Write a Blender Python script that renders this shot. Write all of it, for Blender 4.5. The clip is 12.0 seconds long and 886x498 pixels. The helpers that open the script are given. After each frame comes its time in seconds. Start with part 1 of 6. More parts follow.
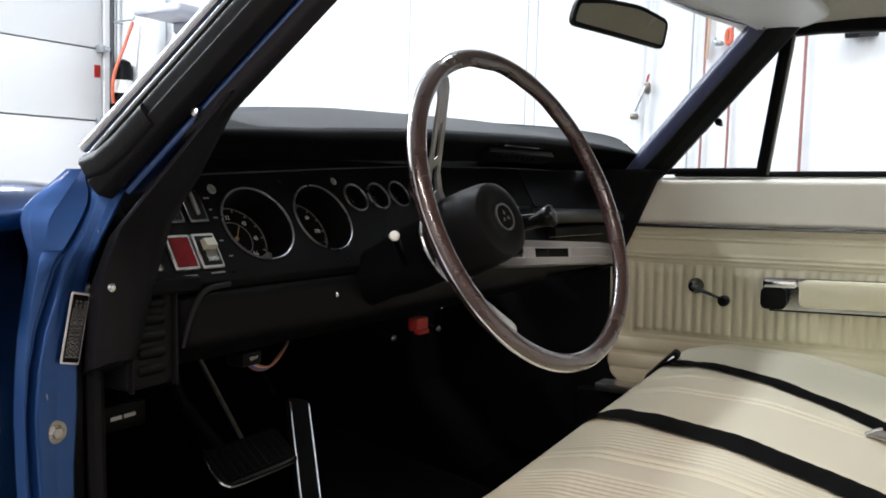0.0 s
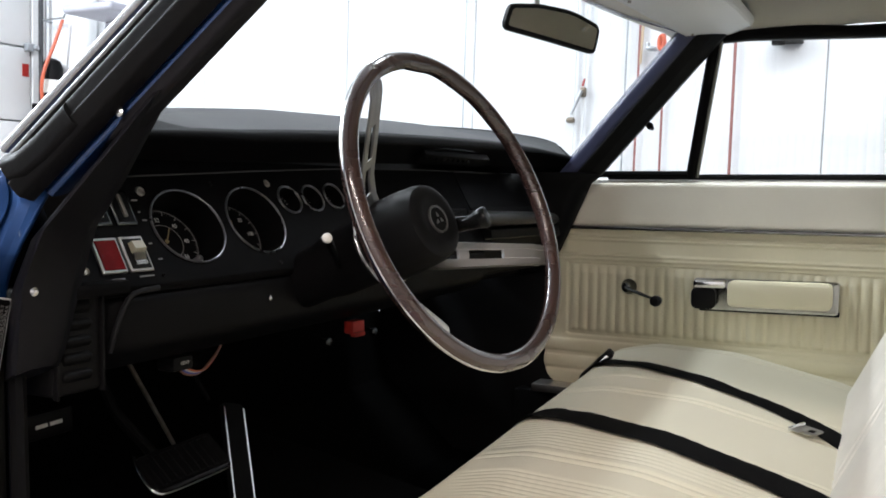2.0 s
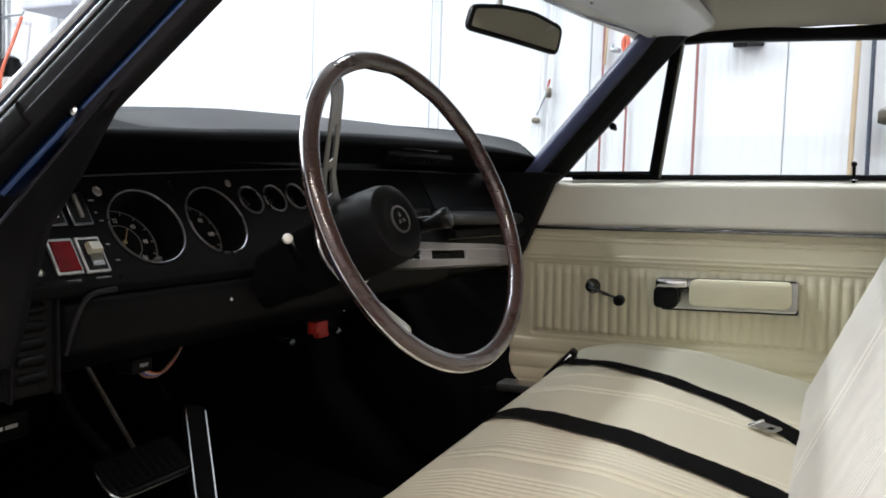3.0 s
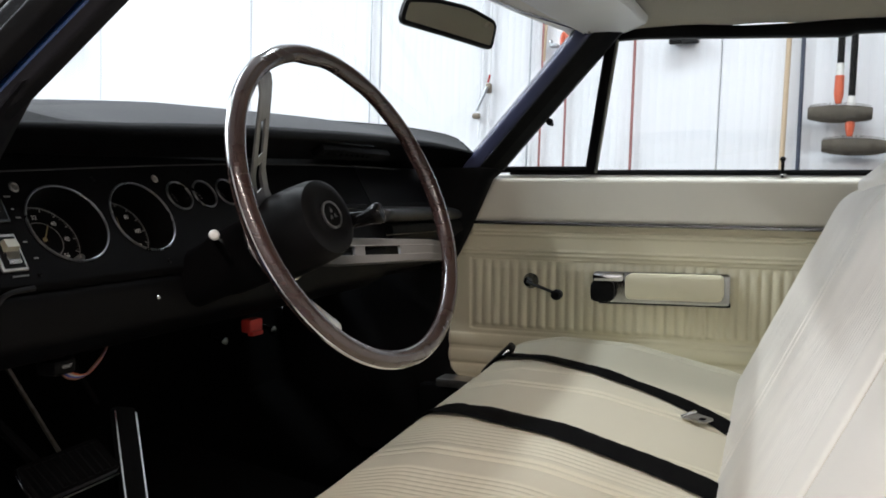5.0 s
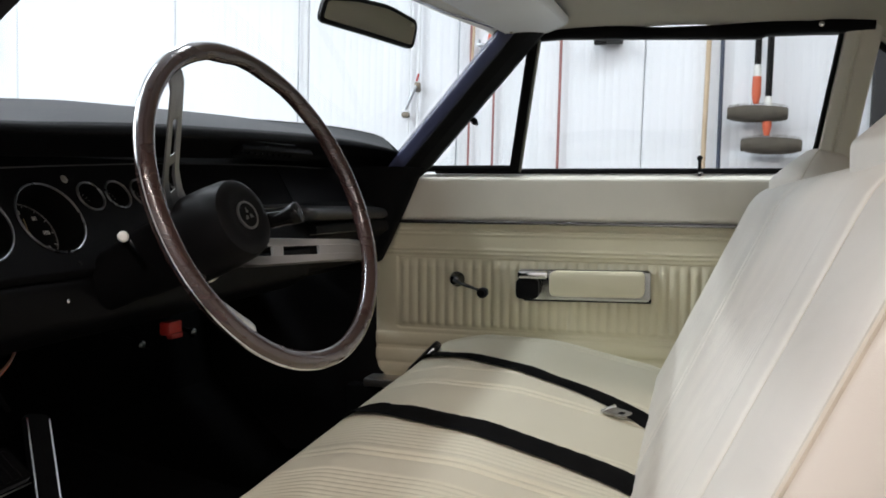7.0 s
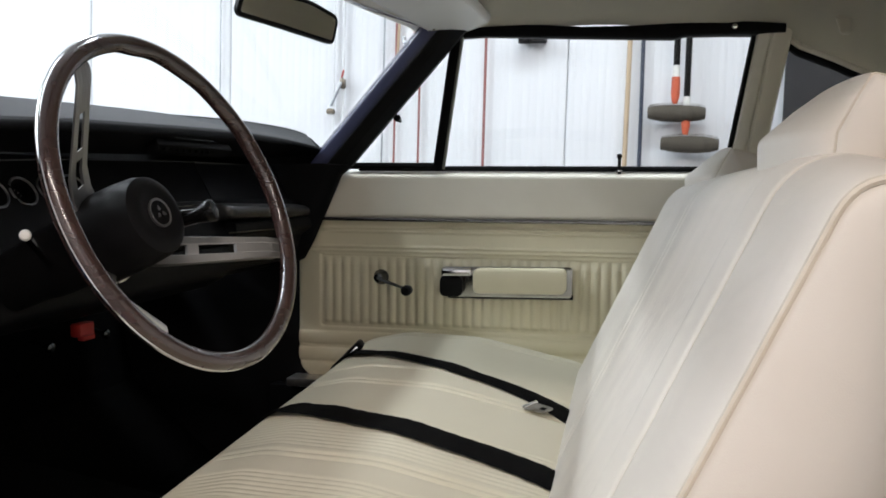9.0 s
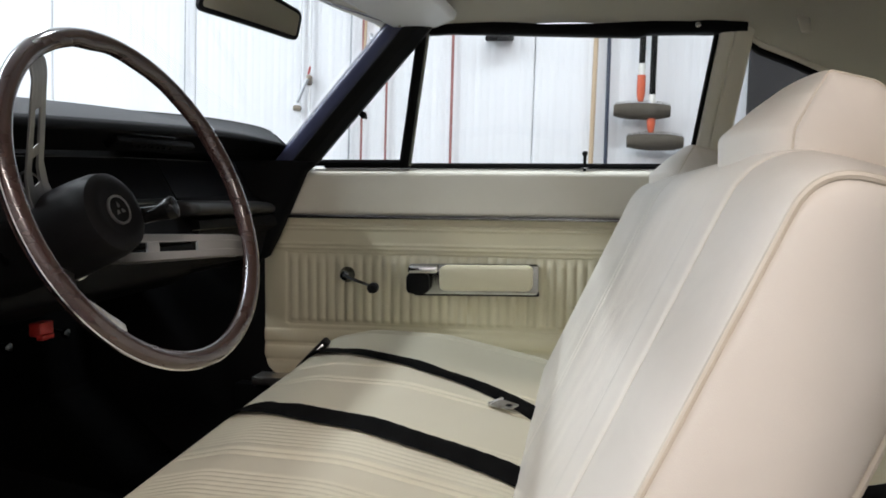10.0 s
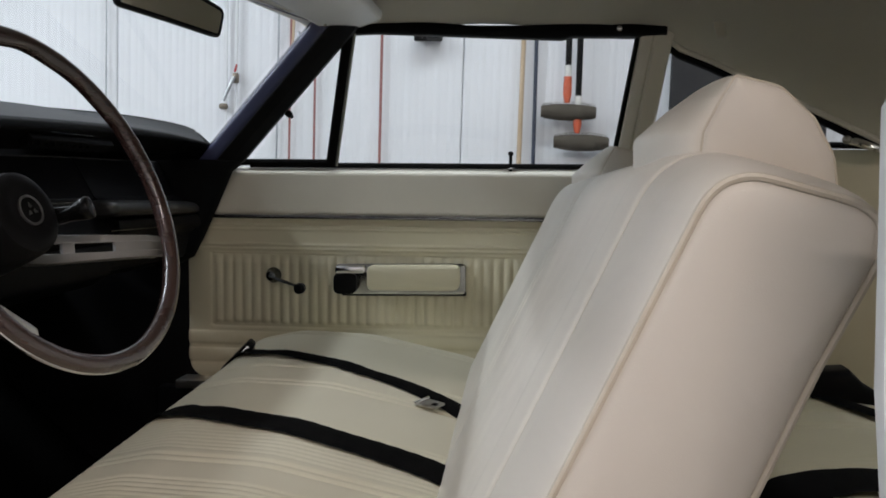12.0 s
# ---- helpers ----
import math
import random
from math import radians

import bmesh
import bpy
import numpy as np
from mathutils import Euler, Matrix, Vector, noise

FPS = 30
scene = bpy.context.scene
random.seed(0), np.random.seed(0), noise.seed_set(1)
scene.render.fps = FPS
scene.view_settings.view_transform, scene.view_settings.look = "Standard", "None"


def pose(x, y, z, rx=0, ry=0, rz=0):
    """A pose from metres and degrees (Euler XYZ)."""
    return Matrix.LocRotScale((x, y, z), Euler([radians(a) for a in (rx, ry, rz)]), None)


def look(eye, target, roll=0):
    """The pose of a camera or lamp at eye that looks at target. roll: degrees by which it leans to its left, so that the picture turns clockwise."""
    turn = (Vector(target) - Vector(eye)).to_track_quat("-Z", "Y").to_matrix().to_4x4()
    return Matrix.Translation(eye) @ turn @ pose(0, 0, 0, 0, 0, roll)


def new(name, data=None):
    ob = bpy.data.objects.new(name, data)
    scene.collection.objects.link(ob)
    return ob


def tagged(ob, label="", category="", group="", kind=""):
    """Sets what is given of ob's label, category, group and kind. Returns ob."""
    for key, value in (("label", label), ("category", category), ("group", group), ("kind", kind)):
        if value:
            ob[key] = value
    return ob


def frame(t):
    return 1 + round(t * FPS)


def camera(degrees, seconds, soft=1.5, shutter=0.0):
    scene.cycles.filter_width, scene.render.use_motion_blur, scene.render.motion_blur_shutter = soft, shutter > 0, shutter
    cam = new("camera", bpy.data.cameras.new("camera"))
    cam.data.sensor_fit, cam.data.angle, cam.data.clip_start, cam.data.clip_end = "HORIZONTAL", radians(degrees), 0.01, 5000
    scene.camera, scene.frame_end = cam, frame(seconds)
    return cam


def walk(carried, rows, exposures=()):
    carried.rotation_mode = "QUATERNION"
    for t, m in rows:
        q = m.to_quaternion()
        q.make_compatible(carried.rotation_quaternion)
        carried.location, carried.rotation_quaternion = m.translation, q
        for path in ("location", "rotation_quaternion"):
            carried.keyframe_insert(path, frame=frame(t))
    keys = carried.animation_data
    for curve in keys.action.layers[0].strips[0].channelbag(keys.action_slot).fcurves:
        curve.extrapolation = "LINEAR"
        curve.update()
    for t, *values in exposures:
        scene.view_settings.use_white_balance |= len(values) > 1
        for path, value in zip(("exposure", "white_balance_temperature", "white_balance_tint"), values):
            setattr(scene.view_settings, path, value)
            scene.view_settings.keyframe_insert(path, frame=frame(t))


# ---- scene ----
cam = camera(53.9, 12.0, soft=1.75)
# The car stands nose-down by a small rake; CAR carries its own axes into the world.
CAR = pose(0, 0, 0, 0, -1.3, 0)
PATH = [
    (0, (0.469, -1.248, 0.906), (-0.564, 0.459, 0.769), 0.6),
    (0.5, (0.4692, -1.2459, 0.9053), (-0.5318, 0.4812, 0.7700), 0.62),
    (1, (0.4712, -1.2459, 0.9058), (-0.4993, 0.4985, 0.7708), 0.68),
    (1.5, (0.4770, -1.2475, 0.9065), (-0.4636, 0.5120, 0.7732), 0.67),
    (2, (0.4787, -1.2471, 0.9055), (-0.4366, 0.5262, 0.7762), 0.62),
    (2.5, (0.4813, -1.2451, 0.9061), (-0.3955, 0.5476, 0.7772), 0.70),
    (3, (0.4837, -1.2431, 0.9057), (-0.3646, 0.5627, 0.7772), 0.64),
    (5, (0.494, -1.23, 0.905), (-0.238, 0.626, 0.768), 0.5),
    (5.5, (0.495, -1.227, 0.903), (-0.195, 0.645, 0.768), 0.4),
    (6, (0.501, -1.226, 0.904), (-0.155, 0.659, 0.769), 0.4),
    (6.5, (0.505, -1.223, 0.903), (-0.117, 0.673, 0.769), 0.2),
    (7, (0.513, -1.224, 0.906), (-0.078, 0.682, 0.767), 0.3),
    (9, (0.522, -1.215, 0.906), (0.089, 0.733, 0.762), 0.4),
    (9.5, (0.529, -1.212, 0.905), (0.126, 0.742, 0.758), 0.4),
    (10, (0.527, -1.211, 0.905), (0.164, 0.75, 0.756), 0.4),
    (10.5, (0.53, -1.214, 0.904), (0.207, 0.754, 0.756), 0.4),
    (11, (0.531, -1.213, 0.904), (0.241, 0.76, 0.756), 0.4),
    (11.5, (0.536, -1.213, 0.903), (0.284, 0.766, 0.757), 0.3),
    (12, (0.538, -1.213, 0.906), (0.329, 0.77, 0.757), 0.5),
]
walk(cam, [(t, CAR @ look(eye, target, roll)) for t, eye, target, roll in PATH], [(0.0, 0.0), (3.0, -0.14), (5.0, -0.33), (7.0, -0.40), (9.5, -0.38), (11.0, -0.57), (12.0, -0.96)])

# ---- light ----
world = bpy.data.worlds.new("garage_air")
scene.world = world
world.use_nodes = True
world.node_tree.nodes["Background"].inputs[0].default_value = (0.9, 0.95, 1.0, 1)
world.node_tree.nodes["Background"].inputs[1].default_value = 0.15


def fill_lamp(x, y, z, sx, sy, watts, colour=(0.95, 0.98, 1.0)):
    d = bpy.data.lights.new("unseen_fill_light", "AREA")
    d.shape, d.size, d.size_y, d.energy, d.color = "RECTANGLE", sx, sy, watts, colour
    ob = new("unseen_fill_light", d)
    ob.matrix_basis = pose(x, y, z)
    return ob


# added lamps, out of view, placed and tinted to light seats, door and dash
LAMPS = [(-2.2, -0.2, 125, 0.25, 2.4), (0.6, 0.95, 70, 2.2, 0.25), (3.4, 0.95, 78, 2.2, 0.25), (-4.08, -0.55, 225, 0.25, 2.6), (0.8, -3.3, 128, 2.2, 0.25), (3.1, -4.4, 140, 2.2, 0.25)]
for lx, ly, w, sx, sy in LAMPS:
    fill_lamp(lx, ly, 3.0, sx, sy, w, (0.85, 0.925, 1.0) if ly > -1 else (1.0, 0.865, 0.795))

# ---- materials ----


def material(name, colour, rough=0.5, metal=0.0, colour2=None, scale=8.0, detail=4.0, bump=0.0, bump_scale=200.0, coat=0.0,
             rough2=None, spec=0.5, fine=None, stretch=(1, 1, 1), voronoi=False, sheen=0.0, distance=0.002):
    """A Principled material with two scales of variation: broad stains in the colour, fine relief in the bump."""
    m = bpy.data.materials.new(name)
    m.use_nodes = True
    nt = m.node_tree
    nodes, links = nt.nodes, nt.links
    p = nodes["Principled BSDF"]
    p.inputs["Roughness"].default_value = rough
    p.inputs["Metallic"].default_value = metal
    p.inputs["Coat Weight"].default_value = coat
    p.inputs["Coat Roughness"].default_value = 0.08
    p.inputs["Specular IOR Level"].default_value = spec
    p.inputs["Sheen Weight"].default_value = sheen
    co = nodes.new("ShaderNodeTexCoord")
    mp = nodes.new("ShaderNodeMapping")
    mp.inputs["Scale"].default_value = stretch
    links.new(co.outputs["Object"], mp.inputs["Vector"])
    n1 = nodes.new("ShaderNodeTexNoise")
    n1.inputs["Scale"].default_value, n1.inputs["Detail"].default_value = scale, detail
    links.new(mp.outputs["Vector"], n1.inputs["Vector"])
    mix = nodes.new("ShaderNodeMix")
    mix.data_type = "RGBA"
    c2 = colour2 or tuple(c * 0.86 for c in colour)
    mix.inputs["A"].default_value, mix.inputs["B"].default_value = (*colour, 1), (*c2, 1)
    ramp = nodes.new("ShaderNodeMapRange")
    ramp.inputs["From Min"].default_value, ramp.inputs["From Max"].default_value = 0.35, 0.7
    links.new(n1.outputs["Fac"], ramp.inputs["Value"])
    links.new(ramp.outputs["Result"], mix.inputs["Factor"])
    links.new(mix.outputs["Result"], p.inputs["Base Color"])
    if rough2 is not None:
        rr = nodes.new("ShaderNodeMapRange")
        rr.inputs["To Min"].default_value, rr.inputs["To Max"].default_value = rough, rough2
        links.new(n1.outputs["Fac"], rr.inputs["Value"])
        links.new(rr.outputs["Result"], p.inputs["Roughness"])
    if bump:
        n2 = nodes.new("ShaderNodeTexVoronoi" if voronoi else "ShaderNodeTexNoise")
        n2.inputs["Scale"].default_value = bump_scale
        links.new(mp.outputs["Vector"], n2.inputs["Vector"])
        b = nodes.new("ShaderNodeBump")
        b.inputs["Strength"].default_value, b.inputs["Distance"].default_value = bump, distance
        links.new(n2.outputs["Distance" if voronoi else "Fac"], b.inputs["Height"])
        links.new(b.outputs["Normal"], p.inputs["Normal"])
    return m


def glass(name, colour=(1, 1, 1), rough=0.0):
    m = bpy.data.materials.new(name)
    m.use_nodes = True
    nt = m.node_tree
    nt.nodes.remove(nt.nodes["Principled BSDF"])
    tr, gl, mx, lw, pw, ma = (nt.nodes.new(k) for k in ("ShaderNodeBsdfTransparent", "ShaderNodeBsdfGlossy", "ShaderNodeMixShader", "ShaderNodeLayerWeight", "ShaderNodeMath", "ShaderNodeMath"))
    tr.inputs["Color"].default_value = (*colour, 1)
    gl.inputs["Roughness"].default_value = rough
    pw.operation, ma.operation = "POWER", "MULTIPLY_ADD"
    pw.inputs[1].default_value, ma.inputs[1].default_value, ma.inputs[2].default_value = 5.0, 0.85, 0.03
    nt.links.new(lw.outputs["Facing"], pw.inputs[0])
    nt.links.new(pw.outputs[0], ma.inputs[0])
    nt.links.new(ma.outputs[0], mx.inputs[0])
    nt.links.new(tr.outputs[0], mx.inputs[1])
    nt.links.new(gl.outputs[0], mx.inputs[2])
    nt.links.new(mx.outputs[0], nt.nodes["Material Output"].inputs[0])
    return m


CREAM = (0.69, 0.635, 0.46)
VINYL = material("cream_vinyl", CREAM, 0.42, colour2=(0.645, 0.585, 0.42), scale=5, bump=0.25, bump_scale=900, voronoi=True, distance=0.0006, rough2=0.52)
SEAT_VINYL = material("white_seat_vinyl", (0.755, 0.705, 0.63), 0.40, colour2=(0.71, 0.655, 0.58), scale=4, bump=0.10, bump_scale=900, voronoi=True, distance=0.0006, rough2=0.5)
CUSHION_VINYL = material("ivory_cushion_vinyl", (0.72, 0.685, 0.545), 0.42, colour2=(0.675, 0.64, 0.50), scale=4, bump=0.10, bump_scale=900, voronoi=True, distance=0.0006, rough2=0.52)
sn = SEAT_VINYL.node_tree
soft, fold = sn.nodes.new("ShaderNodeTexNoise"), sn.nodes.new("ShaderNodeBump")
soft.inputs["Scale"].default_value, soft.inputs["Detail"].default_value, soft.inputs["Distortion"].default_value = 11.0, 2.0, 0.8
fold.inputs["Strength"].default_value, fold.inputs["Distance"].default_value = 0.22, 0.012
sn.links.new(sn.nodes["Mapping"].outputs["Vector"], soft.inputs["Vector"])
sn.links.new(soft.outputs["Fac"], fold.inputs["Height"])
sn.links.new(fold.outputs["Normal"], sn.nodes["Bump"].inputs["Normal"])
PIPING = material("cream_piping", (0.66, 0.60, 0.50), 0.45, colour2=(0.60, 0.53, 0.43), scale=30, bump=0.1)
CREAM_PAINT = material("cream_paint", (0.70, 0.66, 0.56), 0.35, colour2=(0.66, 0.62, 0.52), scale=6, bump=0.05, bump_scale=300)
HEADLINER = material("cream_headliner", (0.78, 0.74, 0.62), 0.75, colour2=(0.72, 0.68, 0.56), scale=3, bump=0.35, bump_scale=260, voronoi=True, distance=0.001)
BLACK_VINYL = material("black_vinyl", (0.0033, 0.0032, 0.0036), 0.40, colour2=(0.0043, 0.0042, 0.0046), spec=0.08, scale=9, bump=0.3, bump_scale=800, voronoi=True, distance=0.0006, rough2=0.55)
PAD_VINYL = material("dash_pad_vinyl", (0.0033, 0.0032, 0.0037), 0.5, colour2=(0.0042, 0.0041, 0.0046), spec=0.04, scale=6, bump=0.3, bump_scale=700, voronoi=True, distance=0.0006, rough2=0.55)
COVER = material("black_trim_cover", (0.0094, 0.0092, 0.0112), 0.45, colour2=(0.0076, 0.0074, 0.0090), spec=0.12, scale=12, bump=0.2, bump_scale=700, voronoi=True, distance=0.0006)
BLACK_PLASTIC = material("black_plastic", (0.0050, 0.0049, 0.0053), 0.42, colour2=(0.0065, 0.0064, 0.0068), spec=0.09, scale=14, bump=0.12, bump_scale=500, rough2=0.48)
BLACK_RUBBER = material("black_rubber", (0.004, 0.004, 0.0045), 0.5, colour2=(0.006, 0.006, 0.006), spec=0.08, scale=20, bump=0.25, bump_scale=150)
BLACK_PAINT = material("black_wrinkle_paint", (0.0036, 0.0035, 0.0038), 0.6, colour2=(0.0045, 0.0044, 0.0047), spec=0.05, scale=18, bump=0.2, bump_scale=900)
CARPET = material("black_carpet", (0.0015, 0.0015, 0.0015), 0.95, colour2=(0.003, 0.003, 0.003), scale=60, bump=0.9, bump_scale=500, spec=0.03)
BLUE = material("blue_metallic_paint", (0.004, 0.034, 0.130), 0.24, metal=0.6, colour2=(0.003, 0.027, 0.105), scale=5, bump=0.03, bump_scale=1200, coat=0.8)
# lighter grey that paints the highlight on the knee pad's edge
EDGE_HIGHLIGHT = material("knee_edge_highlight", (0.013, 0.013, 0.014), 0.45, colour2=(0.008, 0.008, 0.009), scale=40, spec=0.2)
PAD_TOP = material("grey_dash_vinyl", (0.046, 0.047, 0.049), 0.55, colour2=(0.036, 0.037, 0.039), scale=5, bump=0.3, bump_scale=700, voronoi=True, distance=0.0006, spec=0.35)
STRIP = material("worn_chrome_strip", (0.26, 0.255, 0.25), 0.12, metal=1.0, colour2=(0.16, 0.155, 0.15), scale=12, rough2=0.3)
CHIPPED = material("chipped_blue_paint", (0.012, 0.060, 0.205), 0.34, metal=0.7, colour2=(0.009, 0.044, 0.155), scale=9, stretch=(1, 1, 0.3), coat=0.25, bump=0.05, bump_scale=60)
cn = CHIPPED.node_tree
chip, cut, over = cn.nodes.new("ShaderNodeTexNoise"), cn.nodes.new("ShaderNodeMapRange"), cn.nodes.new("ShaderNodeMix")
over.data_type = "RGBA"
chip.inputs["Scale"].default_value, chip.inputs["Detail"].default_value = 85.0, 8.0
cut.inputs["From Min"].default_value, cut.inputs["From Max"].default_value = 0.715, 0.73
cp = cn.nodes["Principled BSDF"]
cn.links.new(cp.inputs["Base Color"].links[0].from_socket, over.inputs["A"])
over.inputs["B"].default_value = (0.20, 0.24, 0.30, 1)
cn.links.new(cn.nodes["Mapping"].outputs["Vector"], chip.inputs["Vector"])
cn.links.new(chip.outputs["Fac"], cut.inputs["Value"])
cn.links.new(cut.outputs["Result"], over.inputs["Factor"])
cn.links.new(over.outputs["Result"], cp.inputs["Base Color"])
BLUE_TRIM = material("dark_blue_trim", (0.052, 0.058, 0.110), 0.26, colour2=(0.044, 0.049, 0.094), scale=8, bump=0.15, bump_scale=500)
CHROME = material("chrome", (0.80, 0.80, 0.80), 0.08, metal=1.0, colour2=(0.70, 0.70, 0.70), scale=30, rough2=0.22)
LABEL_SILVER = material("silver_label_border", (0.55, 0.55, 0.54), 0.5, colour2=(0.45, 0.45, 0.44), scale=40)
CHANNEL = material("dull_window_channel", (0.20, 0.20, 0.17), 0.4, metal=0.5, colour2=(0.13, 0.13, 0.11), scale=30)
SWITCH_FRAME = material("worn_bright_frame", (0.42, 0.41, 0.39), 0.38, metal=0.9, colour2=(0.30, 0.29, 0.28), scale=50, rough2=0.5)
SATIN = material("brushed_aluminium", (0.62, 0.61, 0.59), 0.32, metal=1.0, colour2=(0.52, 0.51, 0.50), scale=60, stretch=(1, 8, 1), bump=0.05, bump_scale=600, rough2=0.45)
DARK_CHROME = material("dark_chrome", (0.14, 0.15, 0.155), 0.16, metal=1.0, colour2=(0.06, 0.065, 0.07), scale=30, rough2=0.3)
SPOKE_METAL = material("spoke_aluminium", (0.36, 0.355, 0.35), 0.36, metal=1.0, colour2=(0.30, 0.295, 0.29), scale=14, bump=0.03, bump_scale=700, rough2=0.46)
WHITE_VINYL = material("white_visor_vinyl", (0.74, 0.75, 0.75), 0.42, colour2=(0.70, 0.71, 0.71), scale=5, bump=0.12, bump_scale=700, voronoi=True, distance=0.0006, rough2=0.5)
STEEL = material("dull_steel", (0.45, 0.43, 0.40), 0.4, metal=1.0, colour2=(0.28, 0.25, 0.2), scale=80, bump=0.2, bump_scale=300)
WOOD = material("woodgrain_rim", (0.044, 0.023, 0.020), 0.20, colour2=(0.032, 0.016, 0.014), scale=22, stretch=(1, 1, 2.5), coat=0.85, bump=0.04, bump_scale=400, rough2=0.32)
WEBBING = material("black_webbing", (0.004, 0.004, 0.0045), 0.8, colour2=(0.007, 0.007, 0.007), scale=50, bump=0.8, bump_scale=900, stretch=(1, 0.3, 1), spec=0.04)
WALL_WHITE = material("white_metal_wall", (0.80, 0.81, 0.82), 0.45, colour2=(0.76, 0.77, 0.78), scale=1.4, bump=0.05, bump_scale=60)
CONCRETE = material("concrete_floor", (0.22, 0.215, 0.205), 0.6, colour2=(0.16, 0.155, 0.15), scale=2.5, bump=0.2, bump_scale=120, rough2=0.75)
GALV = material("galvanised_steel", (0.45, 0.47, 0.49), 0.4, metal=0.8, colour2=(0.34, 0.36, 0.38), scale=25)
RED_HOSE = material("red_hose_rubber", (0.34, 0.14, 0.125), 0.5, colour2=(0.28, 0.11, 0.10), scale=40)
BROWN_HOSE = material("tan_wood_pole", (0.56, 0.43, 0.29), 0.5, colour2=(0.46, 0.34, 0.22), scale=20, stretch=(6, 6, 0.5))
BLUE_POLE = material("dark_blue_pole", (0.035, 0.045, 0.075), 0.5, colour2=(0.025, 0.035, 0.06), scale=20)
ORANGE = material("orange_plastic", (0.62, 0.12, 0.055), 0.45, colour2=(0.52, 0.10, 0.045), scale=30)
BRISTLE = material("brown_bristles", (0.115, 0.098, 0.075), 0.9, colour2=(0.055, 0.047, 0.035), scale=90, stretch=(1, 1, 0.15), bump=1.0, bump_scale=350, distance=0.006)
RED_LENS = material("red_lens", (0.16, 0.003, 0.006), 0.2, colour2=(0.10, 0.002, 0.004), scale=40, spec=0.25)
RED_TAG = material("red_tag", (0.42, 0.022, 0.016), 0.5, colour2=(0.34, 0.018, 0.014), scale=30)
IVORY = material("ivory_plastic", (0.42, 0.40, 0.30), 0.35, colour2=(0.36, 0.34, 0.25), scale=40)
INK = material("white_ink", (0.75, 0.74, 0.70), 0.5, colour2=(0.6, 0.6, 0.56), scale=60)
FAINT_INK = material("faint_print", (0.20, 0.20, 0.195), 0.5, colour2=(0.12, 0.12, 0.115), scale=120)
RING_CHROME = material("aged_ring_chrome", (0.26, 0.26, 0.26), 0.22, metal=1.0, colour2=(0.13, 0.13, 0.13), scale=40, rough2=0.35)
KNOB_BLACK = material("glossy_black_knob", (0.003, 0.003, 0.003), 0.22, colour2=(0.004, 0.004, 0.004), scale=30, spec=0.16)
RAIL_METAL = material("dull_rail_metal", (0.20, 0.20, 0.205), 0.3, metal=0.9, colour2=(0.13, 0.13, 0.135), scale=30, rough2=0.4)
SCREEN_MOULD = material("dull_bright_moulding", (0.40, 0.40, 0.41), 0.35, metal=0.9, colour2=(0.32, 0.32, 0.33), scale=30, rough2=0.45)
DIAL_BLACK = material("dial_black", (0.003, 0.003, 0.0033), 0.5, colour2=(0.005, 0.005, 0.005), scale=20, spec=0.08)
SCALE_INK = material("dial_ink", (0.34, 0.335, 0.32), 0.5, colour2=(0.24, 0.235, 0.22), scale=90)
NEEDLE = material("needle_yellow", (0.42, 0.33, 0.16), 0.5, colour2=(0.34, 0.26, 0.12), scale=30)
GREY_PANEL = material("dark_grey_board", (0.020, 0.0195, 0.021), 0.6, colour2=(0.027, 0.026, 0.028), spec=0.2, scale=4, bump=0.05)
GLASS = glass("car_glass", (0.96, 0.975, 0.97))
MIRROR = material("mirror_glass", (0.85, 0.86, 0.84), 0.02, metal=1.0, colour2=(0.82, 0.83, 0.81), scale=3)

# ---- mesh helpers ----
BASE = {}


def thing(name, base=(0, 0, 0), label="", category="", group="", kind="", world_axes=False):
    ob = new(name)
    ob.empty_display_size = 0.05
    ob.matrix_basis = Matrix.Translation(base) if world_axes else CAR @ Matrix.Translation(base)
    BASE[ob.name] = Vector(base)
    return tagged(ob, label, category, group, kind)


def part(name, bm, mat, parent, label="", sharp=35):
    """Links a bmesh, given in the axes of the car (or of the garage), as one mesh object under a thing or a part."""
    base = BASE[parent.name]
    bmesh.ops.translate(bm, vec=-base, verts=bm.verts)
    bmesh.ops.recalc_face_normals(bm, faces=bm.faces)
    for f in bm.faces:
        f.smooth = True
    me = bpy.data.meshes.new(name)
    bm.to_mesh(me)
    bm.free()
    me.materials.append(mat)
    me.set_sharp_from_angle(angle=radians(sharp))
    ob = new(name, me)
    ob.parent = parent
    BASE[ob.name] = base
    return tagged(ob, label)


def solid(name, bm, mat, label="", category="", kind="", world_axes=False, group="", sharp=35):
    """A thing that is one mesh, with its origin at the middle of its underside."""
    lo = [min(v.co[i] for v in bm.verts) for i in range(3)]
    hi = [max(v.co[i] for v in bm.verts) for i in range(3)]
    base = Vector(((lo[0] + hi[0]) / 2, (lo[1] + hi[1]) / 2, lo[2]))
    bmesh.ops.translate(bm, vec=-base, verts=bm.verts)
    bmesh.ops.recalc_face_normals(bm, faces=bm.faces)
    for f in bm.faces:
        f.smooth = True
    me = bpy.data.meshes.new(name)
    bm.to_mesh(me)
    bm.free()
    me.materials.append(mat)
    me.set_sharp_from_angle(angle=radians(sharp))
    ob = new(name, me)
    ob.matrix_basis = Matrix.Translation(base) if world_axes else CAR @ Matrix.Translation(base)
    BASE[ob.name] = base
    return tagged(ob, label, category, group, kind)


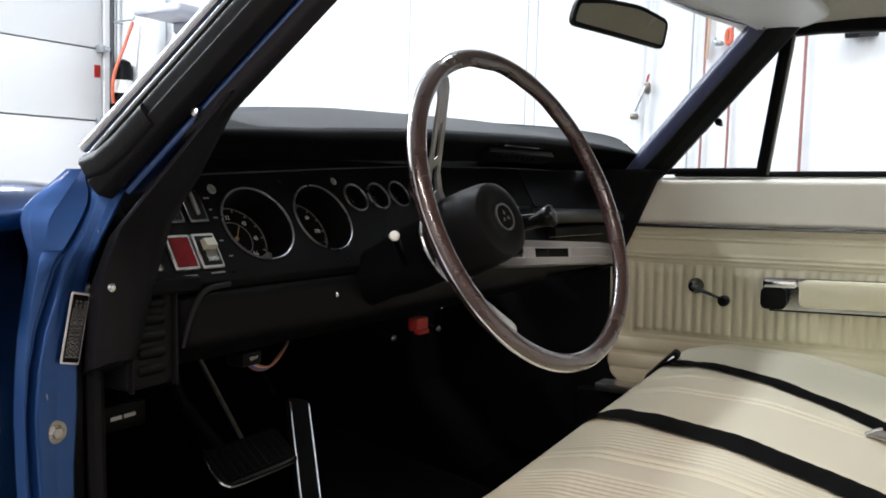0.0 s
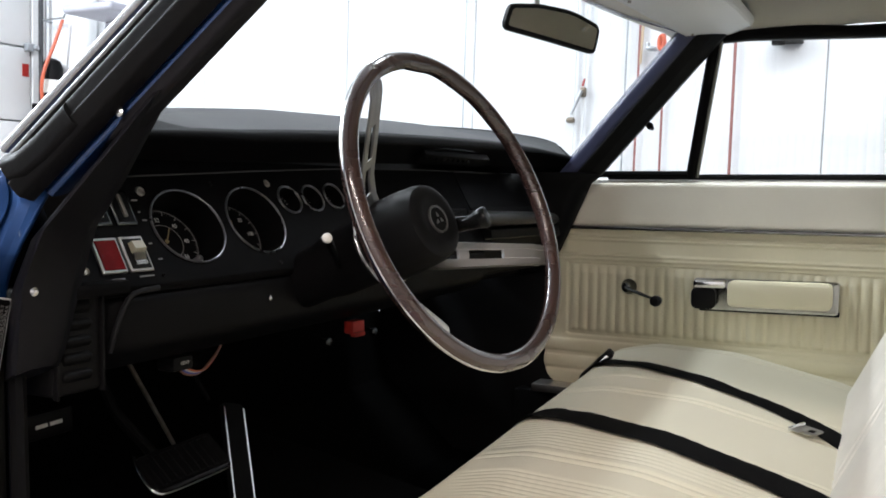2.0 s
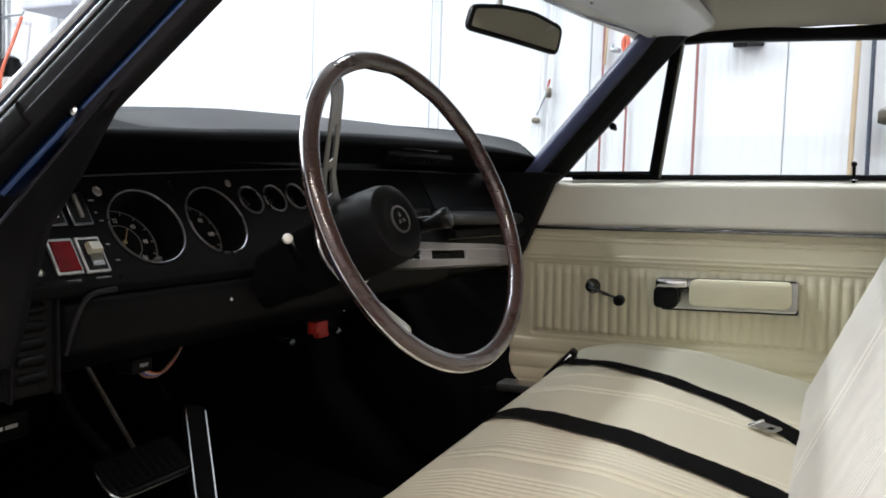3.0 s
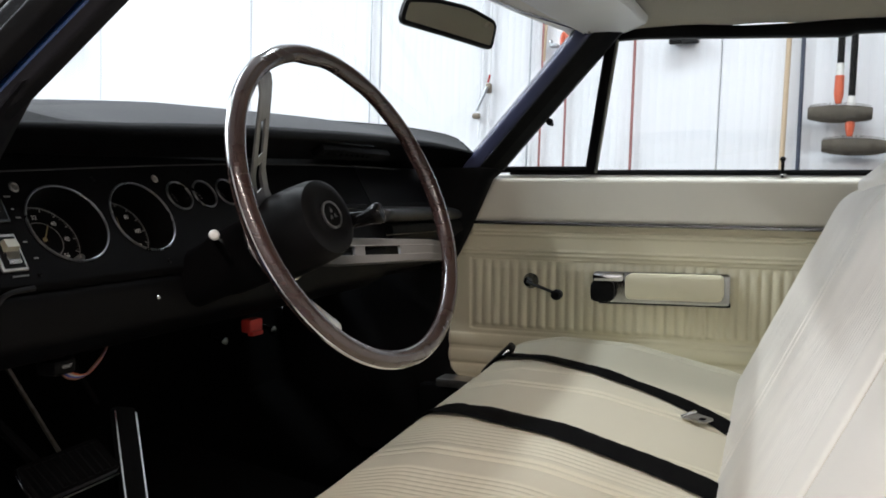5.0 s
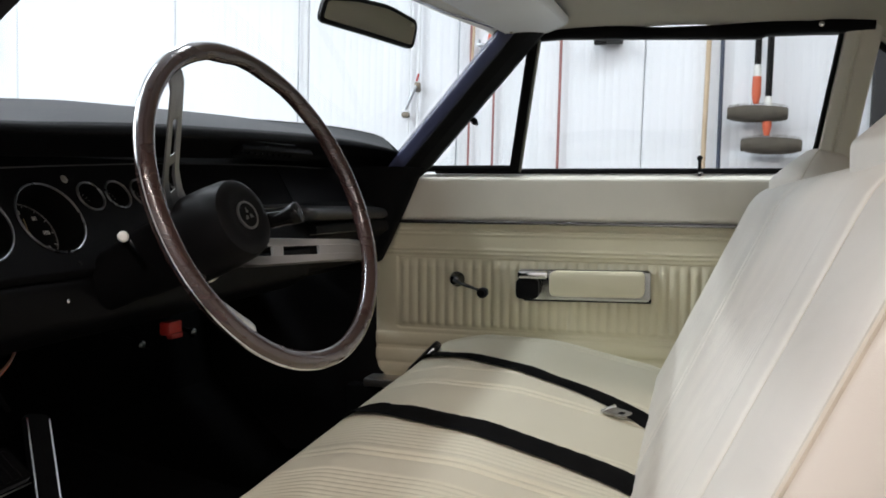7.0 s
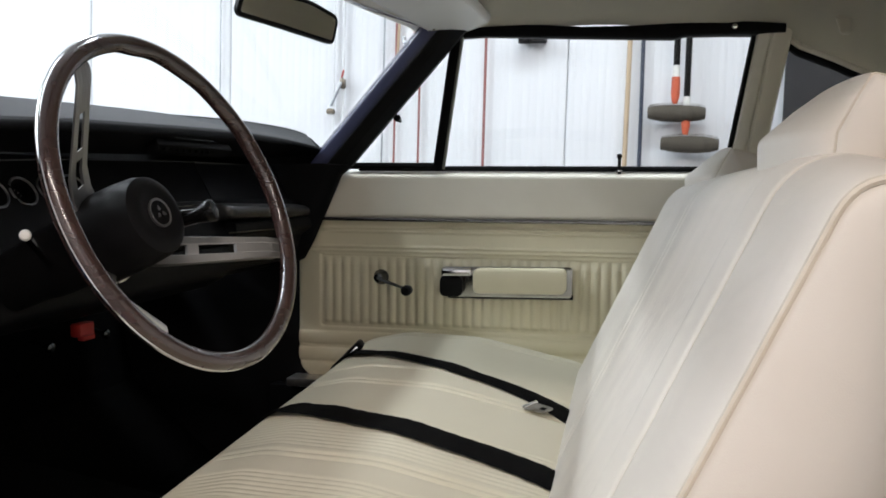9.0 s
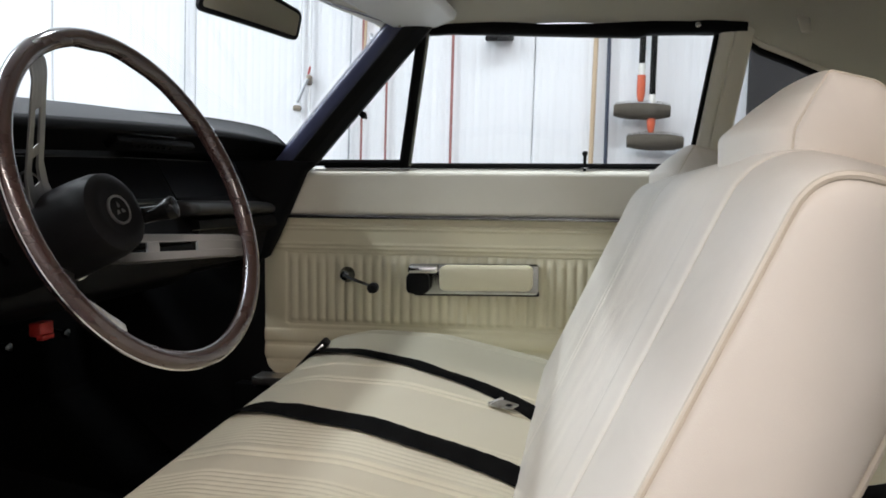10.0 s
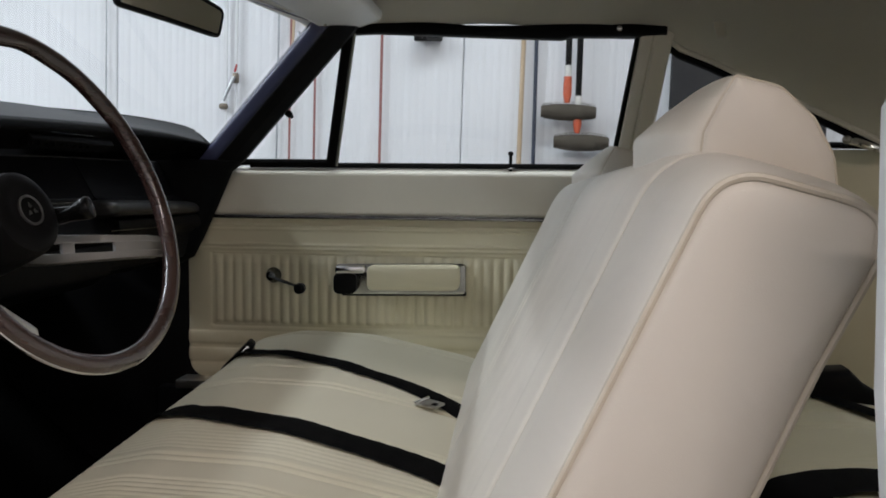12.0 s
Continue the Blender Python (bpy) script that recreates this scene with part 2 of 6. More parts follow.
def box(bm, c, s, r=0.0, seg=2, m=None):
    """A box of size s about c, its edges rounded by r; m turns it about c."""
    t = Matrix.Translation(c) @ (m or Matrix()) @ Matrix.Diagonal((*s, 1))
    g = bmesh.ops.create_cube(bm, size=1, matrix=t)
    if r:
        es = list({e for v in g["verts"] for e in v.link_edges})
        bmesh.ops.bevel(bm, geom=es, offset=r, segments=seg, profile=0.5, affect="EDGES")
    return bm


def boxes(*rows):
    bm = bmesh.new()
    for row in rows:
        box(bm, *row)
    return bm


def round_poly(points, seg=5):
    """A closed outline from corners (a, b, radius)."""
    out, n = [], len(points)
    for i in range(n):
        p0, p, p1 = (Vector(points[(i + k) % n][:2]) for k in (-1, 0, 1))
        r = points[i][2] if len(points[i]) > 2 else 0
        u, v = (p0 - p), (p1 - p)
        lu, lv = u.length, v.length
        u, v = u / lu, v / lv
        if r <= 0:
            out.append(tuple(p))
            continue
        ang = u.angle(v)
        d = min(r / math.tan(ang / 2), 0.49 * lu, 0.49 * lv)
        a, b = p + u * d, p + v * d
        for k in range(seg + 1):
            t = k / seg
            out.append(tuple((1 - t) ** 2 * a + 2 * t * (1 - t) * p + t * t * b))
    return out


def inset(outline, d):
    """The outline moved inwards by d (outwards: minus)."""
    n, out = len(outline), []
    area = sum(outline[i][0] * outline[(i + 1) % n][1] - outline[(i + 1) % n][0] * outline[i][1] for i in range(n))
    s = 1 if area > 0 else -1
    for i in range(n):
        a, p, b = (Vector(outline[(i + k) % n]) for k in (-1, 0, 1))
        t = b - a
        nrm = Vector((-t.y, t.x)).normalized() * s
        out.append(tuple(p + nrm * d))
    return out


def shrunk_outline(outline, k):
    """The outline drawn towards its middle."""
    cx, cz = (sum(p[i] for p in outline) / len(outline) for i in (0, 1))
    return [(cx + (x - cx) * k, cz + (z - cz) * k) for x, z in outline]


def loft(bm, rings, cap=True, closed=True):
    vs = [[bm.verts.new(p) for p in r] for r in rings]
    n = len(vs[0])
    for a, b in zip(vs, vs[1:]):
        for i in range(n if closed else n - 1):
            j = (i + 1) % n
            bm.faces.new((a[i], a[j], b[j], b[i]))
    if cap and closed:
        bm.faces.new(vs[0][::-1])
        bm.faces.new(vs[-1])
    return vs


def tube(bm, pts, r, n=8, closed=False, flat=1.0, cap=True):
    """A round bar along points; flat squeezes it along its second axis."""
    pts = [Vector(p) for p in pts]
    m, rings, side = len(pts), [], None
    for i, p in enumerate(pts):
        a = pts[i - 1] if (i or closed) else p
        b = pts[(i + 1) % m] if (i < m - 1 or closed) else p
        t = (b - a).normalized()
        if side is None:
            side = t.cross(Vector((0, 0, 1)) if abs(t.z) < 0.9 else Vector((0, 1, 0))).normalized()
        side = (side - t * side.dot(t)).normalized()
        up = t.cross(side)
        rr = r[i] if isinstance(r, (list, tuple)) else r
        rings.append([p + side * math.cos(2 * math.pi * k / n) * rr + up * math.sin(2 * math.pi * k / n) * rr * flat for k in range(n)])
    if closed:
        rings.append(rings[0])
        vs = [[bm.verts.new(q) for q in g] for g in rings[:-1]]
        vs.append(vs[0])
        for a, b in zip(vs, vs[1:]):
            for k in range(n):
                j = (k + 1) % n
                bm.faces.new((a[k], a[j], b[j], b[k]))
    else:
        loft(bm, rings, cap)
    return bm


def tubed(pts, r, n=8, closed=False, flat=1.0):
    return tube(bmesh.new(), pts, r, n, closed, flat)


def turned(bm, profile, m, n=32):
    """A body of revolution about m's z axis from (radius, height) rows."""
    rings = [[m @ Vector((r * math.cos(2 * math.pi * k / n), r * math.sin(2 * math.pi * k / n), h)) for k in range(n)] for r, h in profile]
    loft(bm, rings, True)
    return bm


def axes(origin, z, up=(0, 0, 1)):
    """The matrix whose z axis points along z."""
    z = Vector(z).normalized()
    x = Vector(up).cross(z).normalized()
    y = z.cross(x)
    return Matrix.Translation(origin) @ Matrix((x, y, z)).transposed().to_4x4()


def plate(bm, outline, thick, m):
    """A flat piece with the outline in m's xy plane, thick along its z."""
    loft(bm, [[m @ Vector((a, b, h)) for a, b in outline] for h in (0, thick)])
    return bm


def smooth_path(pts, k=6):
    """Catmull-Rom through the points."""
    p = [Vector(q) for q in pts]
    p = [2 * p[0] - p[1], *p, 2 * p[-1] - p[-2]]
    out = []
    for i in range(1, len(p) - 2):
        for j in range(k):
            t = j / k
            a, b, c, d = p[i - 1:i + 3]
            out.append(0.5 * (2 * b + (c - a) * t + (2 * a - 5 * b + 4 * c - d) * t * t + (3 * b - a - 3 * c + d) * t ** 3))
    return out + [p[-2]]


def lerp_table(table, x):
    if x <= table[0][0]:
        return table[0][1]
    for (a, u), (b, v) in zip(table, table[1:]):
        if x <= b:
            t = (x - a) / (b - a)
            return u + (v - u) * t
    return table[-1][1]


# ---- the garage ----
WALL_Y, WEST, TOP = 2.5, -4.35, 3.25
RIBBED = material("ribbed_white_liner", (0.80, 0.81, 0.83), 0.42, colour2=(0.75, 0.76, 0.78), scale=1.2, bump=0.0)
nt = RIBBED.node_tree
wv = nt.nodes.new("ShaderNodeTexWave")
wv.wave_type, wv.bands_direction = "BANDS", "X"
wv.inputs["Scale"].default_value, wv.inputs["Distortion"].default_value = 5.2, 0.15
tc = nt.nodes.new("ShaderNodeTexCoord")
bp = nt.nodes.new("ShaderNodeBump")
bp.inputs["Strength"].default_value, bp.inputs["Distance"].default_value = 0.35, 0.003
nt.links.new(tc.outputs["Object"], wv.inputs["Vector"])
nt.links.new(wv.outputs["Fac"], bp.inputs["Height"])
nt.links.new(bp.outputs["Normal"], nt.nodes["Principled BSDF"].inputs["Normal"])

north = thing("wall_north", (0, WALL_Y, 0), "white ribbed metal garage wall", kind="structure", world_axes=True)
part("backing", boxes(((1.0, WALL_Y + 0.09, TOP / 2), (11.4, 0.12, TOP))), WALL_WHITE, north)
SEAMS = [-4.40, -3.95, -3.0, -2.05, -1.335, 0.194, 1.15, 2.08, 3.01, 3.94, 4.87, 5.8]
for a, b in zip(SEAMS, SEAMS[1:]):
    ribs = []
    for k in range(1, int((b - a) / 0.031)):
        x = a + (b - a) * k / int((b - a) / 0.031)
        ribs += [(x - 0.003, WALL_Y), (x, WALL_Y + 0.0008), (x + 0.003, WALL_Y)]
    o = round_poly([(a + 0.0015, WALL_Y + 0.006, 0.002), (a + 0.006, WALL_Y, 0.003), *ribs, (b - 0.006, WALL_Y, 0.003), (b - 0.0015, WALL_Y + 0.006, 0.002), (b - 0.0015, WALL_Y + 0.03, 0), (a + 0.0015, WALL_Y + 0.03, 0)], 2)
    bm = bmesh.new()
    loft(bm, [[(x, y, z) for x, y in o] for z in (0.02, TOP - 0.02)])
    part("wall_panel", bm, RIBBED, north)
west = thing("wall_west", (WEST, 0, 0), "white garage wall with a sectional door", kind="structure", world_axes=True)
part("backing", boxes(((WEST - 0.12, -1.7, TOP / 2), (0.12, 8.6, TOP))), WALL_WHITE, west)
solid("wall_south", boxes(((1.0, -6.1, TOP / 2), (11.4, 0.2, TOP))), WALL_WHITE, "white garage wall", kind="structure", world_axes=True)
solid("wall_east", boxes(((6.6, -1.7, TOP / 2), (0.2, 8.8, TOP))), WALL_WHITE, "white garage wall", kind="structure", world_axes=True)
solid("ceiling", boxes(((1.0, -1.7, TOP + 0.1), (11.8, 9.2, 0.2))), WALL_WHITE, "white garage ceiling", kind="structure", world_axes=True)
solid("floor", boxes(((1.0, -1.7, -0.05), (11.8, 9.2, 0.1))), CONCRETE, "grey concrete garage floor", kind="structure", world_axes=True)
# sectional door in the west wall
gdoor = thing("garage_door", (WEST, 0.1, 0), "closed white sectional garage door with steel track", "garage door", world_axes=True)
TRACK = material("grey_track_steel", (0.055, 0.057, 0.062), 0.5, metal=0.2, colour2=(0.04, 0.042, 0.047), scale=20)
DOOR_WHITE = material("white_door_skin", (0.80, 0.80, 0.80), 0.4, colour2=(0.77, 0.77, 0.77), scale=2.0, bump=0.1, bump_scale=400)
for k in range(7):
    z0 = -0.129 + 0.448 * k
    lo = max(z0 + 0.004, 0.006)
    part("section", boxes(((WEST + 0.03, 0.24, (lo + z0 + 0.444) / 2), (0.05, 4.3, z0 + 0.444 - lo), 0.009, 2)), DOOR_WHITE, gdoor)
    part("hinge", boxes(((WEST + 0.075, 2.365, z0 + 0.448), (0.04, 0.05, 0.045), 0.004), ((WEST + 0.10, 2.395, z0 + 0.448), (0.03, 0.03, 0.03), 0.008, 2)), GALV, gdoor)
part("track", boxes(((WEST + 0.10, 2.428, 1.5), (0.03, 0.016, 3.0), 0.004)), TRACK, gdoor, "dark grey steel vertical track")
part("jamb_board", boxes(((WEST + 0.03, 2.445, 1.5), (0.06, 0.09, 3.0), 0.004)), DOOR_WHITE, gdoor, "white painted jamb board")
part("sticker", boxes(((WEST + 0.058, 2.352, 1.525), (0.004, 0.042, 0.075))), RED_TAG, gdoor, "small red sticker")
# things by the corner
bm = bmesh.new()
tube(bm, [(-3.86, WALL_Y - 0.07, 0), (-3.86, WALL_Y - 0.07, TOP)], 0.065, 16)
solid("column", bm, WALL_WHITE, "white painted round steel column", "column", "structure", True)
can = thing("fire_extinguisher", (-4.15, WALL_Y - 0.10, 1.30), "dark wall-hung extinguisher with a hose", "extinguisher", world_axes=True)
bm = bmesh.new()
turned(bm, [(0.05, 1.36), (0.06, 1.375), (0.06, 1.60), (0.045, 1.645), (0.02, 1.66)], Matrix.Translation((-4.15, WALL_Y - 0.07, -0.06)), 20)
part("cylinder", bm, BLACK_PLASTIC, can)
bm = bmesh.new()
turned(bm, [(0.0612, 1.45), (0.0612, 1.53)], Matrix.Translation((-4.15, WALL_Y - 0.07, -0.06)), 20)
part("label_band", bm, INK, can)
solid("air_hose", tubed(smooth_path([(-4.07, WALL_Y - 0.06, 1.83), (-4.095, WALL_Y - 0.10, 1.68), (-4.13, WALL_Y - 0.16, 1.45), (-4.17, WALL_Y - 0.10, 1.15), (-4.17, WALL_Y - 0.06, 0.6)], 6), 0.010, 8), ORANGE, "orange air hose hanging from a hook", "hose", world_axes=True)
bm = tubed([(-4.24, WALL_Y, 1.835), (-4.24, WALL_Y - 0.07, 1.835), (-4.05, WALL_Y - 0.07, 1.84), (-4.04, WALL_Y - 0.07, 1.86)], 0.006, 8)
solid("hose_hook", bm, GALV, "steel hose hook on the wall", "hook", world_axes=True)
beam = boxes(((-3.45, WALL_Y - 0.22, 1.80), (0.38, 0.40, 0.05), 0.02, 3), ((-3.45, WALL_Y - 0.10, 1.745), (0.32, 0.12, 0.07), 0.02, 3))
solid("wall_bracket", beam, material("grey_bracket", (0.42, 0.42, 0.47), 0.5, colour2=(0.36, 0.36, 0.41), scale=6), "pale grey wall bracket", "bracket", world_axes=True)


def wall_tube(name, x0, x1, z0, z1, r, mat, label, category, bow=0.0):
    pts = [(x0 + (x1 - x0) * t + bow * math.sin(math.pi * t), WALL_Y - r - 0.015, z0 + (z1 - z0) * t) for t in [k / 10 for k in range(11)]]
    return solid(name, tubed(pts, r, 10), mat, label, category, world_axes=True)


wall_tube("water_pipe", -0.83, -0.83, 0.9, 3.2, 0.006, WALL_WHITE, "thin white-grey water pipe on the wall", "pipe")
wall_tube("water_pipe", -0.785, -0.785, 0.9, 3.2, 0.007, WALL_WHITE, "thin white-grey water pipe on the wall", "pipe")
wall_tube("red_hose", -0.150, -0.155, 0.5, 2.6, 0.006, RED_HOSE, "dark red rubber hose hanging on the wall", "hose")
wall_tube("red_hose", -0.547, -0.547, 0.955, 1.9, 0.005, RED_HOSE, "dark red rubber hose hanging on the wall", "hose")
wall_tube("red_hose", -0.438, -0.440, 0.955, 1.9, 0.005, RED_HOSE, "dark red rubber hose hanging on the wall", "hose")
wall_tube("grey_cable", -0.604, -0.599, 0.7, 2.6, 0.004, GALV, "thin grey cable hanging on the wall", "cable")
wall_tube("tan_cable", -0.54, -0.535, 1.45, 2.5, 0.006, BROWN_HOSE, "tan cable running down the wall", "cable", 0.01)
wall_tube("wooden_pole", 0.44, 0.448, 0.5, 2.2, 0.010, BROWN_HOSE, "tan wooden pole leaning on the wall", "pole")
wall_tube("blue_pole", 0.507, 0.492, 0.5, 2.2, 0.008, BLUE_POLE, "dark blue pole leaning on the wall", "pole")
wall_tube("grey_cable", -1.385, -1.39, 0.4, 3.2, 0.003, GALV, "thin grey cable on the wall", "cable", 0.012)
# valves on the pipes
valve = thing("pipe_valve", (-0.80, WALL_Y - 0.03, 1.21), "brass valve with red lever on the water pipe", "valve", world_axes=True)
BRASS = material("old_brass", (0.24, 0.20, 0.15), 0.45, metal=0.6, colour2=(0.13, 0.11, 0.085), scale=50)
part("valve_body", boxes(((-0.785, WALL_Y - 0.03, 1.335), (0.026, 0.03, 0.045), 0.008)), BRASS, valve)
part("lower_valve", boxes(((-0.838, WALL_Y - 0.03, 1.213), (0.036, 0.035, 0.026), 0.01)), BRASS, valve)
part("lever", boxes(((-0.775, WALL_Y - 0.06, 1.374), (0.009, 0.008, 0.036), 0.003, 1, pose(0, 0, 0, 0, 14, 0))), RED_TAG, valve, "red valve lever")
part("link_pipe", tubed([(-0.785, WALL_Y - 0.05, 1.34), (-0.83, WALL_Y - 0.055, 1.235)], 0.007, 8), GALV, valve)
solid("wall_fixture", boxes(((0.050, WALL_Y - 0.05, 1.522), (0.108, 0.10, 0.026), 0.006), ((0.02, WALL_Y - 0.09, 1.505), (0.05, 0.03, 0.02), 0.004)), BLACK_PLASTIC, "small dark fixture on the wall", "fixture", world_axes=True)
clamp = thing("hose_clamp", (-0.45, WALL_Y - 0.03, 1.50), "orange plastic hose hanger on the wall", "hanger", world_axes=True)
part("loop", tubed([(-0.443 + 0.010 * math.cos(a), WALL_Y - 0.06, 1.530 + 0.028 * math.sin(a)) for a in [math.tau * k / 20 for k in range(20)]], 0.010, 8, True), ORANGE, clamp)
part("clip", boxes(((-0.487, WALL_Y - 0.045, 1.508), (0.036, 0.05, 0.018), 0.006), ((-0.505, WALL_Y - 0.045, 1.520), (0.012, 0.03, 0.030), 0.004)), GALV, clamp, "grey metal clip")


def brush(xh, zh, xc, zc, top):
    """A wash brush that hangs head down: pole, ferrule, collar and bristled head; xc, zc: foot of the collar."""
    b = thing("wash_brush", (xh, WALL_Y - 0.06, zh - 0.04), "long-handled wash brush with brown bristles and orange collar", "brush", "brushes on the wall", world_axes=True)
    y = WALL_Y - 0.075
    part("pole", tubed([(xc, y, zc + 0.125), (xc - 0.003, y, top)], 0.0125, 10), BLACK_PLASTIC, b, "black pole")
    part("ferrule", tubed([(xc, y, zc + 0.08), (xc, y, zc + 0.132)], 0.0140, 10), INK, b, "white ferrule")
    part("collar", tubed([(xc, y, zc - 0.02), (xc, y, zc), (xc, y, zc + 0.02), (xc, y, zc + 0.086)], [0.010, 0.015, 0.0175, 0.0165], 12), ORANGE, b, "orange plastic collar")
    bm = bmesh.new()
    rings = []
    for i in range(15):
        t = -1 + 2 * i / 14
        h = 0.038 * (1 - 0.35 * abs(t) ** 2.5)
        rings.append([(xh + 0.112 * t, y + 0.035 * math.cos(a) * (1 - 0.2 * t * t), zh - 0.004 + h * (0.8 if math.sin(a) > 0 else 1.0) * math.sin(a)) for a in [2 * math.pi * k / 14 for k in range(14)]])
    loft(bm, rings)
    head = part("bristles", bm, BRISTLE, b, "worn brown bristle head")
    rnd = random.Random(int(xh * 1000))
    bm = bmesh.new()
    for _ in range(1500):
        a, t = rnd.uniform(0, 2 * math.pi), rnd.uniform(-0.97, 0.97)
        h = 0.036 * (1 - 0.35 * abs(t) ** 2.5)
        p = Vector((xh + 0.112 * t, y + 0.033 * math.cos(a), zh - 0.004 + h * math.sin(a)))
        d = Vector((t * 0.3 + rnd.uniform(-0.2, 0.2), math.cos(a), math.sin(a) - 0.3)).normalized() * rnd.uniform(0.003, 0.008)
        s = Vector((0.0006, 0, 0.0003))
        vs = [bm.verts.new(q) for q in (p - s, p + s, p + d)]
        bm.faces.new(vs)
    tagged(part("loose_bristles", bm, BRISTLE, head), kind="stuff")
    return b


brush(0.6385, 1.226, 0.6315, 1.276, 1.95)
brush(0.6950, 1.103, 0.6770, 1.153, 2.00)
solid("dark_board", boxes(((1.33, WALL_Y - 0.16, 0.85), (0.60, 0.04, 1.70), 0.01)), GREY_PANEL, "dark grey board leaning by the wall", "board", world_axes=True)
# unseen housings added above the fill lamps
for lx, ly, _, sx, sy in LAMPS:
    f = thing("fill_lamp_housing", (lx, ly, 3.06), "unseen white housing added above a fill lamp", "ceiling light", "tube fittings", world_axes=True)
    part("housing", boxes(((lx, ly, 3.14), (sx + 0.08, sy + 0.08, 0.10), 0.02)), WALL_WHITE, f)
    for dx in (-0.36, 0.36):
        part("hanger", boxes(((lx + dx * (sx - 0.2), ly + dx * (sy - 0.2), 3.22), (0.02, 0.02, 0.06))), GALV, f)

# ---- the car's shell ----
shell = thing("car_body", (0, 0, 0.2), "blue two-door coupe body standing on the garage floor", "car")
PD = Vector((0.707, 0.0, 0.707))
PO = Vector((0.707, 0.0, -0.707))


def along_pillar(side, o, depth, s):
    """A place on a windscreen pillar: o across it, depth inwards, s up along it; the pillar leans inwards as it rises."""
    p = Vector((-0.229, 0, 0.938)) + PO * o + PD * s
    y = -0.735 + 0.31 * (p.z - 0.94) + depth
    return Vector((p.x, -side * y, p.z))


def pillar_strip(side, section, s0=-0.02, s1=0.42, n=8, bend=None, cut=None):
    bm = bmesh.new()
    rings = []
    for i in range(n + 1):
        s = s0 + (s1 - s0) * i / n
        rings.append([along_pillar(side, o + (bend(s) if bend else 0), d, s) for o, d in section])
    if cut:
        for i, z in ((0, cut[0]), (n, cut[1])):
            rings[i] = [along_pillar(side, o, d, (z - 0.938 + 0.707 * o) / 0.707) for o, d in section]
    loft(bm, rings)
    return bm


def bar(o0, o1, d0, d1, r):
    return round_poly([(o0, d0, r), (o1, d0, r), (o1, d1, r), (o0, d1, r)], 3)


drv = part("windscreen_pillar", pillar_strip(-1, round_poly([(0.008, 0.0, 0.004), (0.060, 0.002, 0.01), (0.0765, 0.010, 0.004), (0.072, 0.03, 0.004), (0.03, 0.032, 0.006), (0.012, 0.024, 0.005)], 3), 0.020), BLUE, shell, "blue painted driver-side windscreen pillar")
part("outer_moulding", pillar_strip(-1, bar(0.0, 0.011, -0.008, 0.010, 0.004), 0.008), SCREEN_MOULD, drv, "bright metal outer moulding")
part("drip_rail", pillar_strip(-1, bar(0.0205, 0.0260, -0.012, 0.004, 0.002), 0.012), RAIL_METAL, drv, "dull dark metal drip rail")
part("weatherstrip", pillar_strip(-1, round_poly([(0.028, -0.004, 0.004), (0.033, -0.016, 0.006), (0.048, -0.013, 0.004), (0.050, -0.017, 0.003), (0.066, -0.012, 0.006), (0.0735, 0.004, 0.003)], 3), 0.010), BLACK_RUBBER, drv, "black rubber weatherstrip")
part("weatherstrip_end", pillar_strip(-1, round_poly([(0.0290, -0.010, 0.006), (0.040, -0.021, 0.010), (0.060, -0.018, 0.008), (0.0705, 0.004, 0.002), (0.0280, 0.004, 0.002)], 5), 0.012, 0.090, 10, lambda s: -0.12 * max(0, 0.052 - s) - 0.5 * max(0, 0.026 - s)), BLACK_RUBBER, drv, "lumpy moulded rubber end")
part("pillar_cover", pillar_strip(-1, round_poly([(0.071, 0.008, 0.006), (0.086, 0.012, 0.008), (0.080, 0.036, 0.010), (0.064, 0.052, 0.01), (0.03, 0.060, 0.01), (0.03, 0.030, 0.004)], 4), 0.06, 0.42, 14, lambda s: -0.35 * max(0, 0.11 - s)), COVER, drv, "black vinyl pillar cover")
bm = bmesh.new()
turned(bm, [(0.0042, 0.0), (0.0042, 0.002), (0.002, 0.0035)], axes(along_pillar(-1, 0.0725, 0.004, 0.1165), (0.1, -1, 0.1)), 12)
part("screw", bm, CHROME, drv, "bright screw head")
pas = part("windscreen_pillar", pillar_strip(1, round_poly([(-0.012, 0.03, 0.01), (0.004, -0.002, 0.01), (0.036, -0.004, 0.006), (0.046, 0.012, 0.006), (0.049, 0.040, 0.008), (0.032, 0.070, 0.014), (0.004, 0.068, 0.016)], 5), 0.12, 0.40, cut=(0.955, 1.245)), BLUE_TRIM, shell, "dark blue passenger-side windscreen pillar")
part("pillar_seal", pillar_strip(1, round_poly([(0.040, 0.006, 0.006), (0.066, 0.010, 0.005), (0.068, 0.034, 0.006), (0.054, 0.058, 0.008), (0.034, 0.074, 0.008), (0.031, 0.060, 0.004)], 4), 0.13, 0.40, cut=(0.950, 1.235)), BLACK_RUBBER, pas, "black rubber pillar seal")

